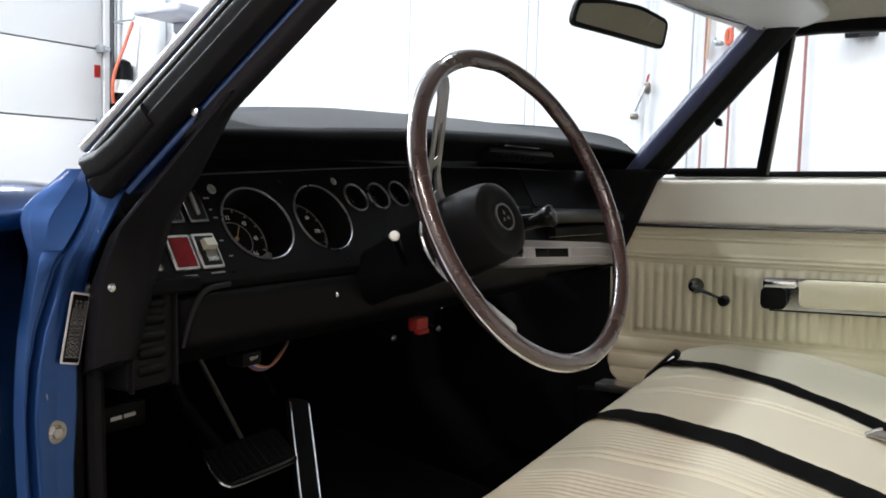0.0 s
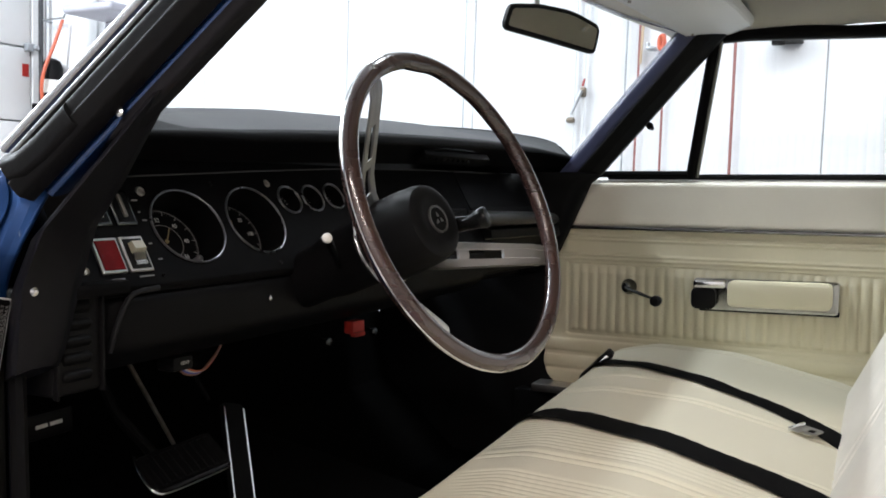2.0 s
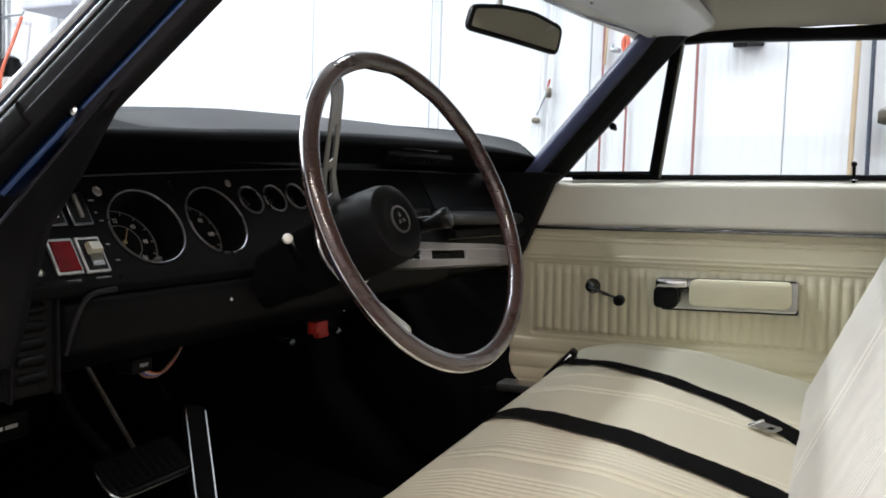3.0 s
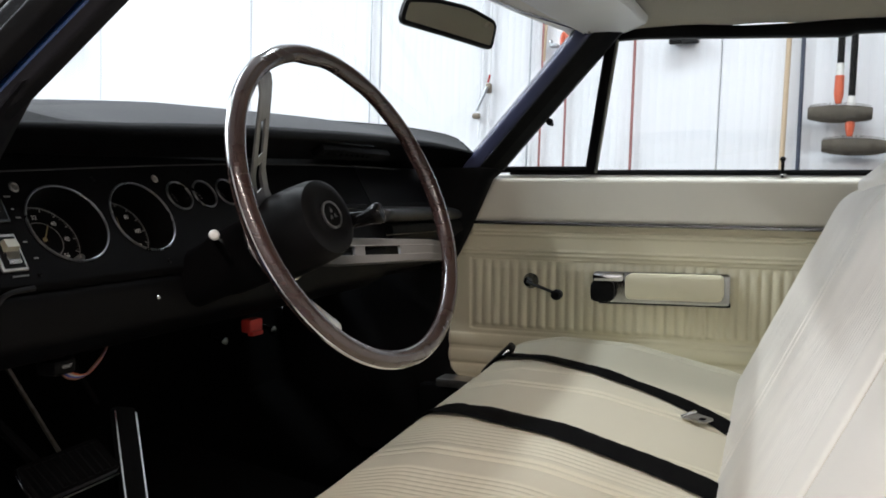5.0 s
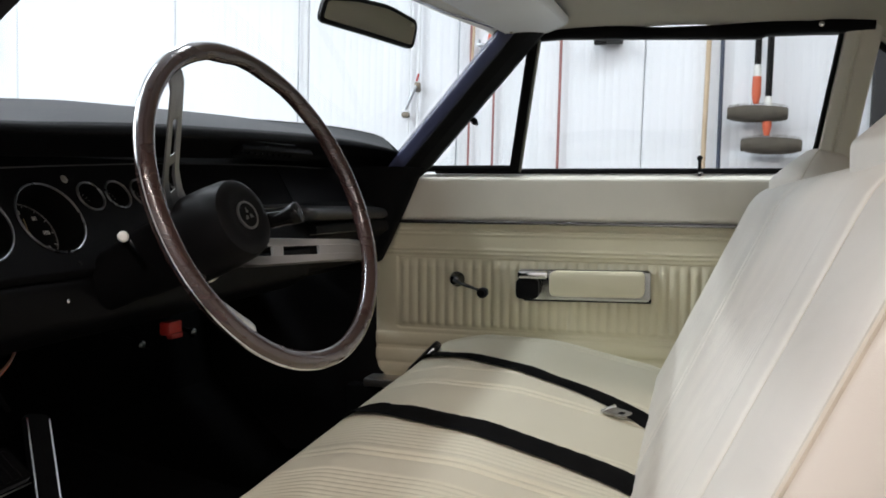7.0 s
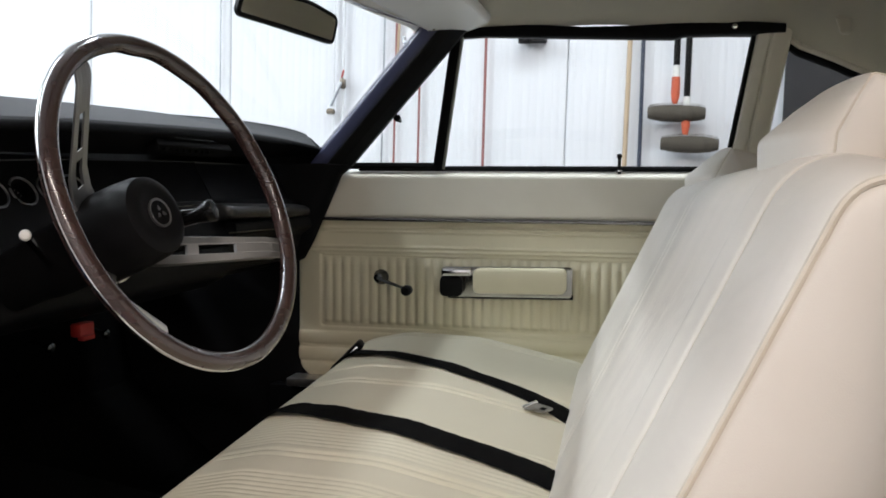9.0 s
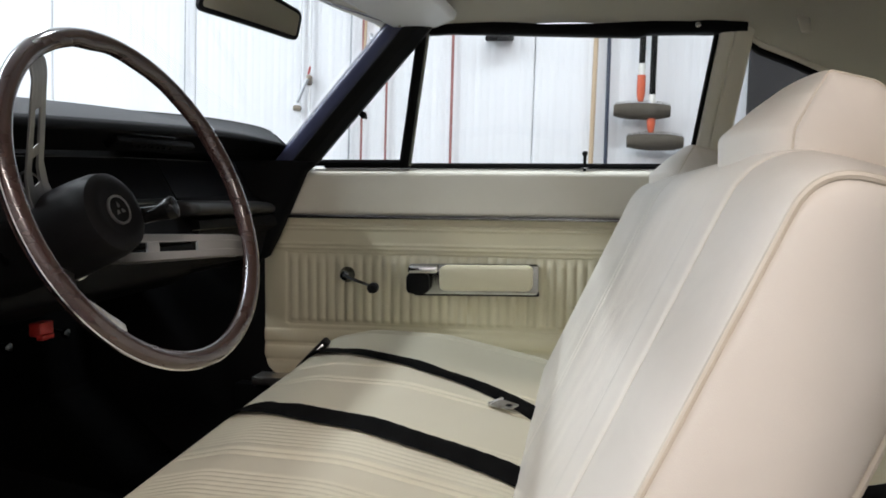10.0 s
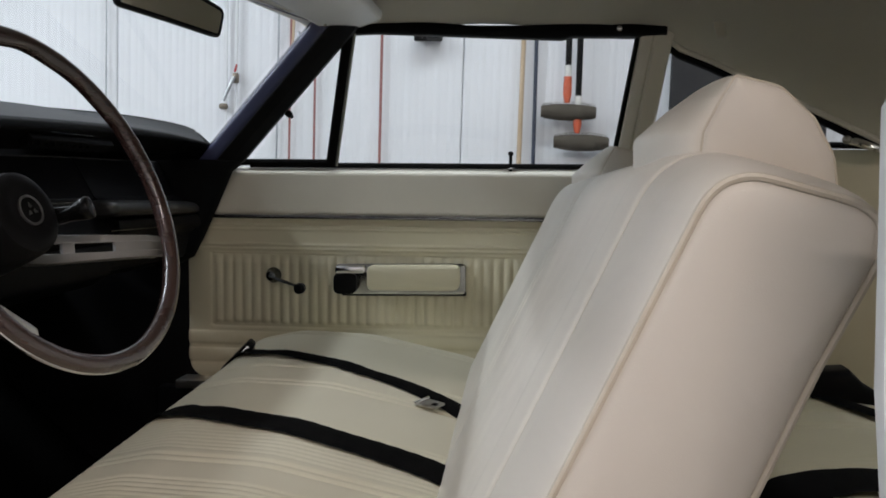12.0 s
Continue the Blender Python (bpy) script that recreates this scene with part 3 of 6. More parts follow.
# hinge pillar, fender and cowl on the driver's side
JAMB_Y = {"outer": [(0.25, -0.785), (0.63, -0.797), (0.69, -0.799), (0.76, -0.796), (0.81, -0.787), (0.849, -0.778), (0.868, -0.784), (0.889, -0.780), (0.900, -0.768), (0.912, -0.756), (0.935, -0.738)],
          "ridge": [(0.25, -0.779), (0.63, -0.791), (0.69, -0.793), (0.76, -0.788), (0.81, -0.772), (0.849, -0.762), (0.868, -0.756), (0.891, -0.748), (0.935, -0.743)],
          "face": [(0.25, -0.768), (0.63, -0.781), (0.69, -0.785), (0.76, -0.778), (0.81, -0.759), (0.849, -0.756), (0.868, -0.751), (0.891, -0.744), (0.935, -0.740)],
          "inner": [(0.25, -0.752), (0.63, -0.746), (0.69, -0.740), (0.76, -0.739), (0.81, -0.729), (0.829, -0.732), (0.849, -0.743), (0.868, -0.736), (0.891, -0.729), (0.935, -0.708)]}


def jamb_x(z, k):
    """Depth of the hinge pillar's face at height z, k of the way from its outer edge to its inner one."""
    a = lerp_table([(0.25, -0.206), (0.63, -0.232), (0.82, -0.231), (0.88, -0.236), (0.905, -0.226), (0.94, -0.212)], z)
    b = lerp_table([(0.25, -0.206), (0.63, -0.232), (0.81, -0.232), (0.828, -0.220), (0.85, -0.196), (0.88, -0.184), (0.905, -0.176), (0.94, -0.170)], z)
    return a + (b - a) * k


bm = bmesh.new()
rings = []
LEVELS = [0.25, 0.45, 0.60, 0.65, 0.70, 0.74, 0.775, 0.80, 0.815, 0.830, 0.842, 0.8465, 0.8485, 0.856, 0.866, 0.875, 0.884, 0.893, 0.902, 0.912, 0.921]
for z in LEVELS:
    yo, yr, yf, yi = (sum(lerp_table(JAMB_Y[c], z + d) for d in (-0.010, -0.005, 0, 0.005, 0.010)) / 5 for c in ("outer", "ridge", "face", "inner"))
    step = 0.0025 * min(1, max(0, (z - 0.8465) / 0.002))
    hollow = lerp_table([(0.25, 0.011), (0.80, 0.011), (0.86, 0.007), (0.90, 0.003), (0.93, 0.002)], z)
    bevel = lerp_table([(0.25, 0.002), (0.84, 0.003), (0.860, 0.012), (0.889, 0.020), (0.91, 0.010), (0.93, 0.004)], z)
    k = [(y - yo) / (yi - yo) for y in (yr, yf)]
    xo, xr, xf, xi = jamb_x(z, 0), jamb_x(z, k[0]), jamb_x(z, k[1]), jamb_x(z, 1)
    w = (yf - yr)
    row = [(xo - 0.05, yo + 0.038, 0), (xo - 0.010 - 0.4 * bevel, yo, 0.002), (xo - 0.006 - 0.25 * bevel, yo + 0.4 * bevel, 0.001), (xo + step, yo + bevel, 0.001), (xr + step, yr - 0.001, 0.003), (xr - hollow, yr + 0.35 * w, 0.003), (xf - hollow, yr + 0.70 * w, 0.003), (xf, yf + 0.001, 0.004),
           (0.5 * (xf + xi) - 0.0015, 0.5 * (yf + yi), 0.004), (xi - 0.001, yi - 0.005, 0.003), (xi - 0.001, yi - 0.001, 0.002), (xi - 0.012, yi + 0.002, 0.003), (xi - 0.06, yi + 0.010, 0)]
    rings.append([(x, y, z) for x, y in round_poly(row, 3)])
loft(bm, rings)
jamb = part("hinge_pillar", bm, CHIPPED, shell, "blue painted door hinge pillar with chipped edges")
lm = axes((-0.2300, -0.7445, 0.775), (1, 0.05, 0.0)) @ pose(0, 0, 0, 0, 0, -12.5) @ Matrix.Diagonal((0.58, 1, 1, 1))
bm = bmesh.new()
plate(bm, round_poly([(-0.0172, -0.033, 0.003), (0.0172, -0.033, 0.003), (0.0172, 0.033, 0.003), (-0.0172, 0.033, 0.003)], 3), 0.0012, lm)
lab = part("label_plate", bm, LABEL_SILVER, jamb, "black data label with a silver border")
bm = bmesh.new()
plate(bm, round_poly([(-0.0146, -0.0311, 0.002), (0.0146, -0.0311, 0.002), (0.0146, 0.0311, 0.002), (-0.0146, 0.0311, 0.002)], 2), 0.0012, lm @ pose(0, 0, 0.0008))
part("label_face", bm, BLACK_PAINT, lab)
bm = bmesh.new()
for k in range(9):
    u = -0.0112 + 0.0028 * k
    v = -0.027
    while v < (0.025 if k % 3 else 0.018):
        w = 0.0016 + 0.0022 * ((k * 7 + int(v * 1900)) % 4) / 3
        plate(bm, [(u - 0.0005, v), (u + 0.0005, v), (u + 0.0005, v + w), (u - 0.0005, v + w)], 0.0004, lm @ pose(0, 0, 0.0019))
        v += w + 0.0012
part("label_print", bm, FAINT_INK, lab, "unreadable fine white print")
bm = bmesh.new()
turned(bm, [(0.0075, 0.0), (0.0075, 0.003), (0.0055, 0.004), (0.005, 0.006), (0.002, 0.0065)], axes((-0.2335, -0.7640, 0.682), (1, -0.1, 0)), 6)
bolt = part("striker_bolt", bm, STEEL, jamb, "worn bare-metal hinge bolt")
bm = bmesh.new()
turned(bm, [(0.011, -0.002), (0.011, 0.0005), (0.008, 0.0015)], axes((-0.2335, -0.7640, 0.682), (1, -0.1, 0)), 18)
part("washer", bm, STEEL, bolt)
bm = bmesh.new()
rings = []
for k in range(27):
    y = -0.66 - 0.25 * k / 26
    drop = 0.030 * max(0, (-0.80 - y) / 0.11) ** 2 + (0.02 * max(0, (-0.885 - y) / 0.025))
    top = 0.911 - 1.2 * (y + 0.74) ** 2 - drop
    nose = [(-0.275 - 0.075 * (1 - math.sin(math.radians(a))), top - 0.040 * (1 - math.cos(math.radians(a)))) for a in range(0, 91, 9)]
    rings.append([(-1.70, y, top - 0.075), (-1.10, y, top - 0.040), (-0.70, y, top - 0.016), (-0.50, y, top - 0.005), (-0.40, y, top - 0.0005), *[(x, y, z) for x, z in nose],
                  (-0.276, y, top - 0.0445), (-0.282, y, top - 0.0475), (-0.292, y, top - 0.0475), (-0.32, y, top - 0.040), (-0.40, y, top - 0.030), (-1.70, y, top - 0.11)])
loft(bm, rings)
fen = part("fender", bm, BLUE, shell, "glossy blue front fender")
part("fender_side", boxes(((-0.90, -0.885, 0.56), (1.14, 0.03, 0.62), 0.012, 3)), BLUE, fen)
part("inner_fender", boxes(((-0.370, -0.80, 0.55), (0.03, 0.18, 0.64), 0.006)), BLUE, fen, "dark blue inner fender")
bm = bmesh.new()
loft(bm, [[(x, y, 0.872 + 0.03 * (1 - (y / 0.72) ** 2) + dz) for y in [-0.72 + 0.12 * k for k in range(13)]] for x, dz in ((-0.72, 0.0), (-1.0, 0.0), (-1.4, -0.02), (-1.75, -0.07))], closed=False)
bmesh.ops.solidify(bm, geom=bm.faces[:], thickness=0.02)
part("hood", bm, BLUE, shell, "glossy blue hood")
bm = bmesh.new()
loft(bm, [[(x - 0.10 * (1 - (y / 0.72) ** 2), y, z) for x, z in round_poly([(-0.34, 0.86, 0.01), (-0.34, 0.905, 0.01), (-0.62, 0.895, 0.02), (-0.62, 0.86, 0.01)], 3)] for y in [-0.62 + 0.124 * k for k in range(11)]])
part("cowl", bm, BLACK_PAINT, shell, "black cowl panel")

# floor, tunnel, firewall and kick panels
part("cabin_floor", boxes(((0.50, 0, 0.235), (2.5, 1.50, 0.03), 0.005)), CARPET, shell, "black carpeted cabin floor")
bm = bmesh.new()
loft(bm, [[(x, y, z * k) for y, z in round_poly([(-0.16, 0.24, 0), (-0.11, 0.36, 0.06), (0.11, 0.36, 0.06), (0.16, 0.24, 0)], 4)] for x, k in ((-0.72, 1.25), (-0.45, 1.15), (-0.1, 1.0), (0.4, 0.95), (1.7, 0.95))])
part("tunnel", bm, CARPET, shell)
bm = bmesh.new()
loft(bm, [[(x, y, z) for x, z in ((-0.50, 0.25), (-0.70, 0.42), (-0.74, 0.60), (-0.72, 0.87), (-0.78, 0.87), (-0.80, 0.42), (-0.52, 0.23))] for y in (-0.72, 0.74)])
part("firewall", bm, CARPET, shell)
part("kick_panel", boxes(((-0.515, -0.690, 0.55), (0.41, 0.03, 0.64), 0.008)), BLACK_PLASTIC, shell, "black kick panel")
part("kick_panel", boxes(((-0.485, 0.738, 0.55), (0.49, 0.03, 0.64), 0.008)), BLACK_PLASTIC, shell, "black kick panel")
part("sill_plate", boxes(((0.22, 0.700, 0.447), (0.98, 0.07, 0.02), 0.004)), SATIN, shell, "scuffed metal sill plate")
part("sill_plate", boxes(((0.22, -0.730, 0.330), (0.98, 0.10, 0.02), 0.004)), SATIN, shell, "scuffed metal sill plate")
part("far_hinge_pillar", boxes(((-0.29, 0.80, 0.60), (0.06, 0.10, 0.66), 0.01)), BLUE, shell)
part("rocker", boxes(((0.25, 0.80, 0.30), (1.15, 0.12, 0.24), 0.02)), BLUE, shell)
part("inner_rocker", boxes(((0.25, 0.715, 0.34), (1.15, 0.05, 0.19), 0.008)), BLACK_PAINT, shell)
part("rocker", boxes(((0.25, -0.80, 0.27), (1.15, 0.14, 0.14), 0.02)), BLUE, shell)
part("seal_strip", tubed([(-0.240, -0.717, 0.745), (-0.236, -0.718, 0.55), (-0.226, -0.720, 0.36)], 0.0085, 8), BLACK_RUBBER, shell, "black door seal")


# roof and headliner
def edge_z(x):
    return lerp_table([(0.0, 1.236), (0.45, 1.243), (0.80, 1.215), (0.83, 1.192), (0.894, 1.166), (0.974, 1.128), (1.116, 1.059), (1.234, 1.003), (1.65, 0.87), (2.1, 0.84)], x)


def crown_z(x):
    return lerp_table([(0.02, 1.262), (0.2, 1.292), (0.5, 1.312), (0.9, 1.312), (1.3, 1.28), (1.7, 1.19), (2.1, 1.02)], x)


def roof_sheet(rise, half):
    bm = bmesh.new()
    rings = []
    for i in range(31):
        x = 0.045 + 1.42 * i / 30
        row = []
        for k in range(25):
            u = -1 + k / 12
            y = half(x) * math.copysign(min(1, abs(u) ** 0.85), u)
            z = edge_z(x) + (crown_z(x) - edge_z(x)) * (1 - abs(u) ** 3.2) + rise
            row.append((x - 0.05 * (1 - u * u), y, z))
        rings.append(row)
    loft(bm, rings, closed=False)
    return bm


def quarter_section(x):
    """The rear side trim's section: set-back and height, up its face and down its back."""
    top = lerp_table([(0.85, 0.937), (1.15, 0.985), (1.9, 0.985)], x)
    zs = (0.30, 0.45, 0.55, 0.70, 0.80, 0.82, 0.83, 0.84, 0.86, 0.90, 0.93)
    return [(0.0, z) for z in zs] + [(0.004, top), (0.026, top)] + [(0.03, z) for z in reversed(zs)]


bm = roof_sheet(0.0, lambda x: 0.645 + 0.01 * min(1, x))
bmesh.ops.solidify(bm, geom=bm.faces[:], thickness=-0.008)
part("headliner", bm, HEADLINER, shell, "cream perforated vinyl headliner", sharp=60)
bm = roof_sheet(0.045, lambda x: 0.675 + 0.01 * min(1, x))
bmesh.ops.solidify(bm, geom=bm.faces[:], thickness=-0.012)
part("roof", bm, BLUE, shell, "blue painted roof", sharp=60)
bm = bmesh.new()
rings = []
for k in range(41):
    y = -0.66 + 0.033 * k
    xf = 0.060 - 0.108 * (1 - (y / 0.66) ** 2)
    lift = 0.012 * (1 - (y / 0.66) ** 2)
    rings.append([(x, y, z + lift) for x, z in round_poly([(xf, 1.236, 0.006), (xf + 0.085, 1.250, 0.01), (xf + 0.090, 1.275, 0.006), (xf + 0.004, 1.262, 0.006)], 3)])
loft(bm, rings)
part("windscreen_header", bm, CREAM_PAINT, shell, "cream painted windscreen header", sharp=50)
for side in (1, -1):
    bm = bmesh.new()
    rings = []
    for x in [0.085 + 0.0102 * k for k in range(71)]:
        hi = lerp_table([(0.085, 1.236), (0.13, 1.250), (0.207, 1.259), (0.30, 1.247), (0.403, 1.2385), (0.50, 1.2375), (0.60, 1.240), (0.69, 1.248), (0.715, 1.254), (0.80, 1.2525)], x)
        lo = lerp_table([(0.085, 1.218), (0.13, 1.2215), (0.20, 1.2222), (0.403, 1.2135), (0.590, 1.2055), (0.606, 1.2110), (0.74, 1.2100), (0.80, 1.2108)], x)
        deep = lerp_table([(0.085, 0.016), (0.6, 0.020), (0.69, 0.024), (0.72, 0.034), (0.80, 0.034)], x)
        y0, h = lerp_table([(0.085, 0.655), (0.2, 0.642), (0.8, 0.641)], x), (hi - lo) / 2
        rings.append([(x, side * (y0 + a * deep), (hi + lo) / 2 + b * h) for a, b in round_poly([(-0.62, -0.95, 0.5), (0.9, -1.0, 0.3), (0.9, 1.0, 0.3), (-0.50, 0.98, 0.6)], 3)])
    loft(bm, rings)
    rail = part("roof_rail", bm, BLACK_VINYL, shell, "black padded roof rail cover")
    bm = bmesh.new()
    turned(bm, [(0.0055, 0.0), (0.0055, 0.002), (0.002, 0.004)], axes((0.703, side * 0.6235, 1.2262), (0, -side, 0)), 12)
    part("screw", bm, CHROME, rail)
    # door post behind the window
    bm = bmesh.new()
    POST = round_poly([(0.0, 0.012, 0.004), (0.004, -0.012, 0.004), (0.026, -0.018, 0.006), (0.030, -0.012, 0.003), (0.034, -0.018, 0.004), (0.068, -0.014, 0.006), (0.072, 0.02, 0.004)], 3)
    loft(bm, [[((0.745 if side > 0 else 0.755) + a + ((max(z, 0.93) - 0.93) * 0.55 - 0.042 if side < 0 else (z - 1.21) * 0.155) - 0.02 * max(0, 0.95 - z) * (side > 0), side * (0.715 - (z - 0.94) * 0.25 + b), z) for a, b in POST] for z in (0.36, 0.6, 0.80, 0.95, 1.08, 1.222)])
    # driver's post is whiter than the cream one: bright light put into its colour
    post = part("door_post", bm, CREAM_PAINT if side > 0 else WHITE_VINYL, shell, "cream painted door post" if side > 0 else "door post, whitened for the bright light on it")
    if side > 0:
        part("post_seal", tubed([((0.742 if side > 0 else 0.752) + (z - 1.21) * 0.155, side * (0.715 - (z - 0.94) * 0.25), z) for z in (0.95, 1.08, 1.21)], 0.005, 8), BLACK_RUBBER, post)
    # rear quarter: trim panel, glass and upper edge
    bm = bmesh.new()
    loft(bm, [[(x, side * (0.705 + 0.012 * math.exp(-((z - 0.83) / 0.02) ** 2) + back), z) for back, z in quarter_section(x)] for x in ((0.79 if side > 0 else 0.86), 0.9, 1.0, 1.15, 1.3, 1.6, 1.9)])
    part("quarter_trim", bm, VINYL, shell, "cream vinyl rear side trim")
    up = [(x, side * 0.652, edge_z(x) - 0.004) for x in (0.80, 0.83, 0.894, 0.974, 1.116, 1.18, 1.234, 1.30)]
    part("headliner_edge", tubed(up, 0.006, 8), CREAM_PAINT, shell, "cream headliner welt")
    part("quarter_seal", tubed([(x, y + side * 0.012, z - 0.010) for x, y, z in up], 0.009, 8), BLACK_RUBBER, shell)
    part("quarter_lower_seal", tubed([(0.77, side * 0.708, 0.945), (0.9, side * 0.707, 0.952), (1.15, side * 0.700, 0.994), (1.27, side * 0.70, 0.992)], 0.007, 8), BLACK_RUBBER, shell)
    bm = bmesh.new()
    loft(bm, [[(x, side * 0.712, 0.94), (x, side * 0.668, edge_z(x))] for x in (0.80, 0.90, 1.0, 1.1, 1.24)], closed=False)
    bmesh.ops.solidify(bm, geom=bm.faces[:], thickness=0.004)
    g = part("quarter_glass", bm, GLASS, shell, "clear rear quarter glass")
    g.visible_shadow = False
    bm = bmesh.new()
    loft(bm, [[(x, side * (0.83 - 0.05 * k), z) for k, z in ((0, 0.25), (0, 0.7), (0.4, 0.85), (1.6, 0.935))] for x in (0.78, 1.2, 1.7, 2.1)], closed=False)
    bmesh.ops.solidify(bm, geom=bm.faces[:], thickness=0.02)
    part("quarter_panel", bm, BLUE, shell, "blue rear quarter panel")
part("package_shelf", boxes(((1.95, 0, 0.86), (0.40, 1.40, 0.04), 0.01)), BLACK_VINYL, shell)
part("rear_bulkhead", boxes(((2.12, 0, 0.60), (0.04, 1.50, 0.70))), BLACK_PAINT, shell)
# swing-out catch of the quarter glass
catch = thing("quarter_window_catch", (1.19, 0.665, 0.98), "chrome swing-out catch on the rear quarter glass", "window catch")
part("lever", tubed(smooth_path([(1.178, 0.662, 1.002), (1.195, 0.652, 0.996), (1.222, 0.648, 0.986), (1.25, 0.655, 0.980)], 4), 0.0085, 10), CHROME, catch)
bm = bmesh.new()
turned(bm, [(0.007, 0), (0.009, 0.005), (0.009, 0.012), (0.005, 0.016)], axes((1.172, 0.668, 1.0035), (-0.2, -1, 0)), 16)
part("knob", bm, STEEL, catch)
bm = bmesh.new()
loft(bm, [[(0.890 + a * k * 1.15, 0.568 + dy * 2.4 + b, z - 0.006) for a, b in round_poly([(-0.010, -0.004, 0.003), (0.010, -0.004, 0.003), (0.010, 0.004, 0.003), (-0.010, 0.004, 0.003)], 3)] for z, k, dy in ((1.232, 1.1, 0.0), (1.222, 1.0, -0.004), (1.212, 0.9, -0.008), (1.200, 0.85, -0.012), (1.196, 0.6, -0.012))])
solid("coat_hook", bm, CREAM_PAINT, "cream plastic coat hook on the headliner", "hook")

# windscreen
def reveal(side, s0, s1):
    return tubed([along_pillar(side, -0.004, 0.012, s0 + (s1 - s0) * k / 6) for k in range(7)], 0.004, 6)


ws = thing("windscreen", (-0.3, 0, 0.95), "clear curved laminated windscreen glass", "windscreen")
bm = bmesh.new()
rings = []
for i in range(9):
    t = i / 8
    rings.append([(-0.235 + 0.275 * t - (0.26 - 0.16 * t) * (1 - u * u), u * (0.712 - 0.08 * t), 0.955 + 0.295 * t + 0.012 * (1 - u * u)) for u in [-1 + k / 8 for k in range(17)]])
loft(bm, rings, closed=False)
part("side_gasket", reveal(1, 0.09, 0.42), BLACK_RUBBER, ws)
g = part("pane", bm, GLASS, ws)
g.visible_shadow = False
# rear window
rw = thing("rear_window", (1.6, 0, 0.95), "clear raked rear window", "car window")
bm = bmesh.new()
rings = []
for i in range(7):
    t = i / 6
    rings.append([(1.45 + 0.62 * t - 0.05 * (1 - u * u), u * 0.62, 1.215 - 0.32 * t + 0.02 * (1 - u * u)) for u in [-1 + k / 6 for k in range(13)]])
loft(bm, rings, closed=False)
g = part("pane", bm, GLASS, rw)
g.visible_shadow = False

# ---- dashboard ----
dash = thing("dashboard", (-0.35, 0, 0.7), "black padded dashboard with round chrome-ringed gauges", "dashboard")
bm = bmesh.new()
PAD = round_poly([(-0.272, 0.941, 0.008), (-0.215, 0.969, 0.007), (-0.218, 0.982, 0.009), (-0.240, 0.9865, 0.010), (-0.40, 1.0215, 0.08), (-0.56, 1.0135, 0.03), (-0.56, 0.93, 0.02), (-0.29, 0.945, 0)], 5)
rings = []
def pad_ring(outline, y):
    """A section of the dash top, which follows the windscreen's curve and the crown of the cowl."""
    a = abs(y) / 0.70
    end = max(0, (y - 0.50) / 0.2)
    front = -0.228 - 0.25 * (1 - min(1, (abs(y) / 0.712) ** 2))
    out = []
    for x, z in outline:
        z -= 0.032 * max(0, -0.16 - y) * min(1, max(0, (z - 0.975) / 0.03))
        x1 = max(x, front) + 0.045 * end ** 2 * (1 if x > -0.3 else 0.3)
        out.append((x1, y, z - 0.020 * a ** 3 * min(1, max(0, (z - 0.93) / 0.05)) + 0.033 * max(0, y + 0.40) * min(1, max(0, (z - 0.90) / 0.05)) - (0.013 * max(0, (y - 0.52) / 0.175) ** 2 + 0.008 * max(0, (y - 0.655) / 0.05) ** 2) * min(1, max(0, (z - 0.945) / 0.05))))
    return out


loft(bm, [pad_ring(PAD, -0.695 + 1.400 * k / 56) for k in range(57)])
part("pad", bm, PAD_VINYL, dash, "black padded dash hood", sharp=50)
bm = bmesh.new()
# separate sheet over the pad's top, in a paler grey
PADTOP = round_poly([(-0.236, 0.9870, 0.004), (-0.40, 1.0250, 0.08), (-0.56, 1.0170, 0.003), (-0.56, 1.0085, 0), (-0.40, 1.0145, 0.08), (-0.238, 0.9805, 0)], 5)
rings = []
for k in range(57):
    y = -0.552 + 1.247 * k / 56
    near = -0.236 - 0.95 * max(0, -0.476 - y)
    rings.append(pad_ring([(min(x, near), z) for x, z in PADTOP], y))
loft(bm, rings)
part("pad_top", bm, PAD_TOP, dash, "grey dash top, paler than the pad", sharp=50)
TILT_M = axes((0, 0, 0), (0.874, 0, 0.486))


def on_panel(y, z, lift=0.0):
    """A place on the tilted gauge panel, lifted off its face."""
    return Vector((-0.215 - (z - 0.79) * 0.556, y, z)) + Vector((0.874, 0, 0.486)) * lift


def panel_axes(y, z, lift=0.0):
    return Matrix.Translation(on_panel(y, z, lift)) @ TILT_M


part("panel_lip", tubed([on_panel(y, z, 0.0006) for y, z in ((-0.655, 0.9145), (-0.551, 0.919), (-0.30, 0.932), (-0.117, 0.9400), (0.0146, 0.9435), (0.2176, 0.9470), (0.30, 0.9475))], 0.0013, 6), PAD_TOP, dash, "thin grey edge of the gauge panel")
# in panel axes: local x runs along +y, local y up the face
bm = bmesh.new()
PANEL = round_poly([(-0.301, 0.945, 0.003), (-0.222, 0.803, 0.006), (-0.226, 0.795, 0.004), (-0.245, 0.790, 0), (-0.318, 0.79, 0), (-0.318, 0.945, 0)], 3)
HOLES = [(-0.4757, 0.8630, 0.0553, 0.0468), (-0.3510, 0.8673, 0.0520, 0.0468)] + [(gy, gz, 0.0230, 0.0200) for gy, gz in ((-0.262, 0.893), (-0.206, 0.895), (-0.150, 0.898), (-0.094, 0.900))]
loft(bm, [[(x, y, z) for x, z in PANEL] for y in (-0.662, 0.30)])
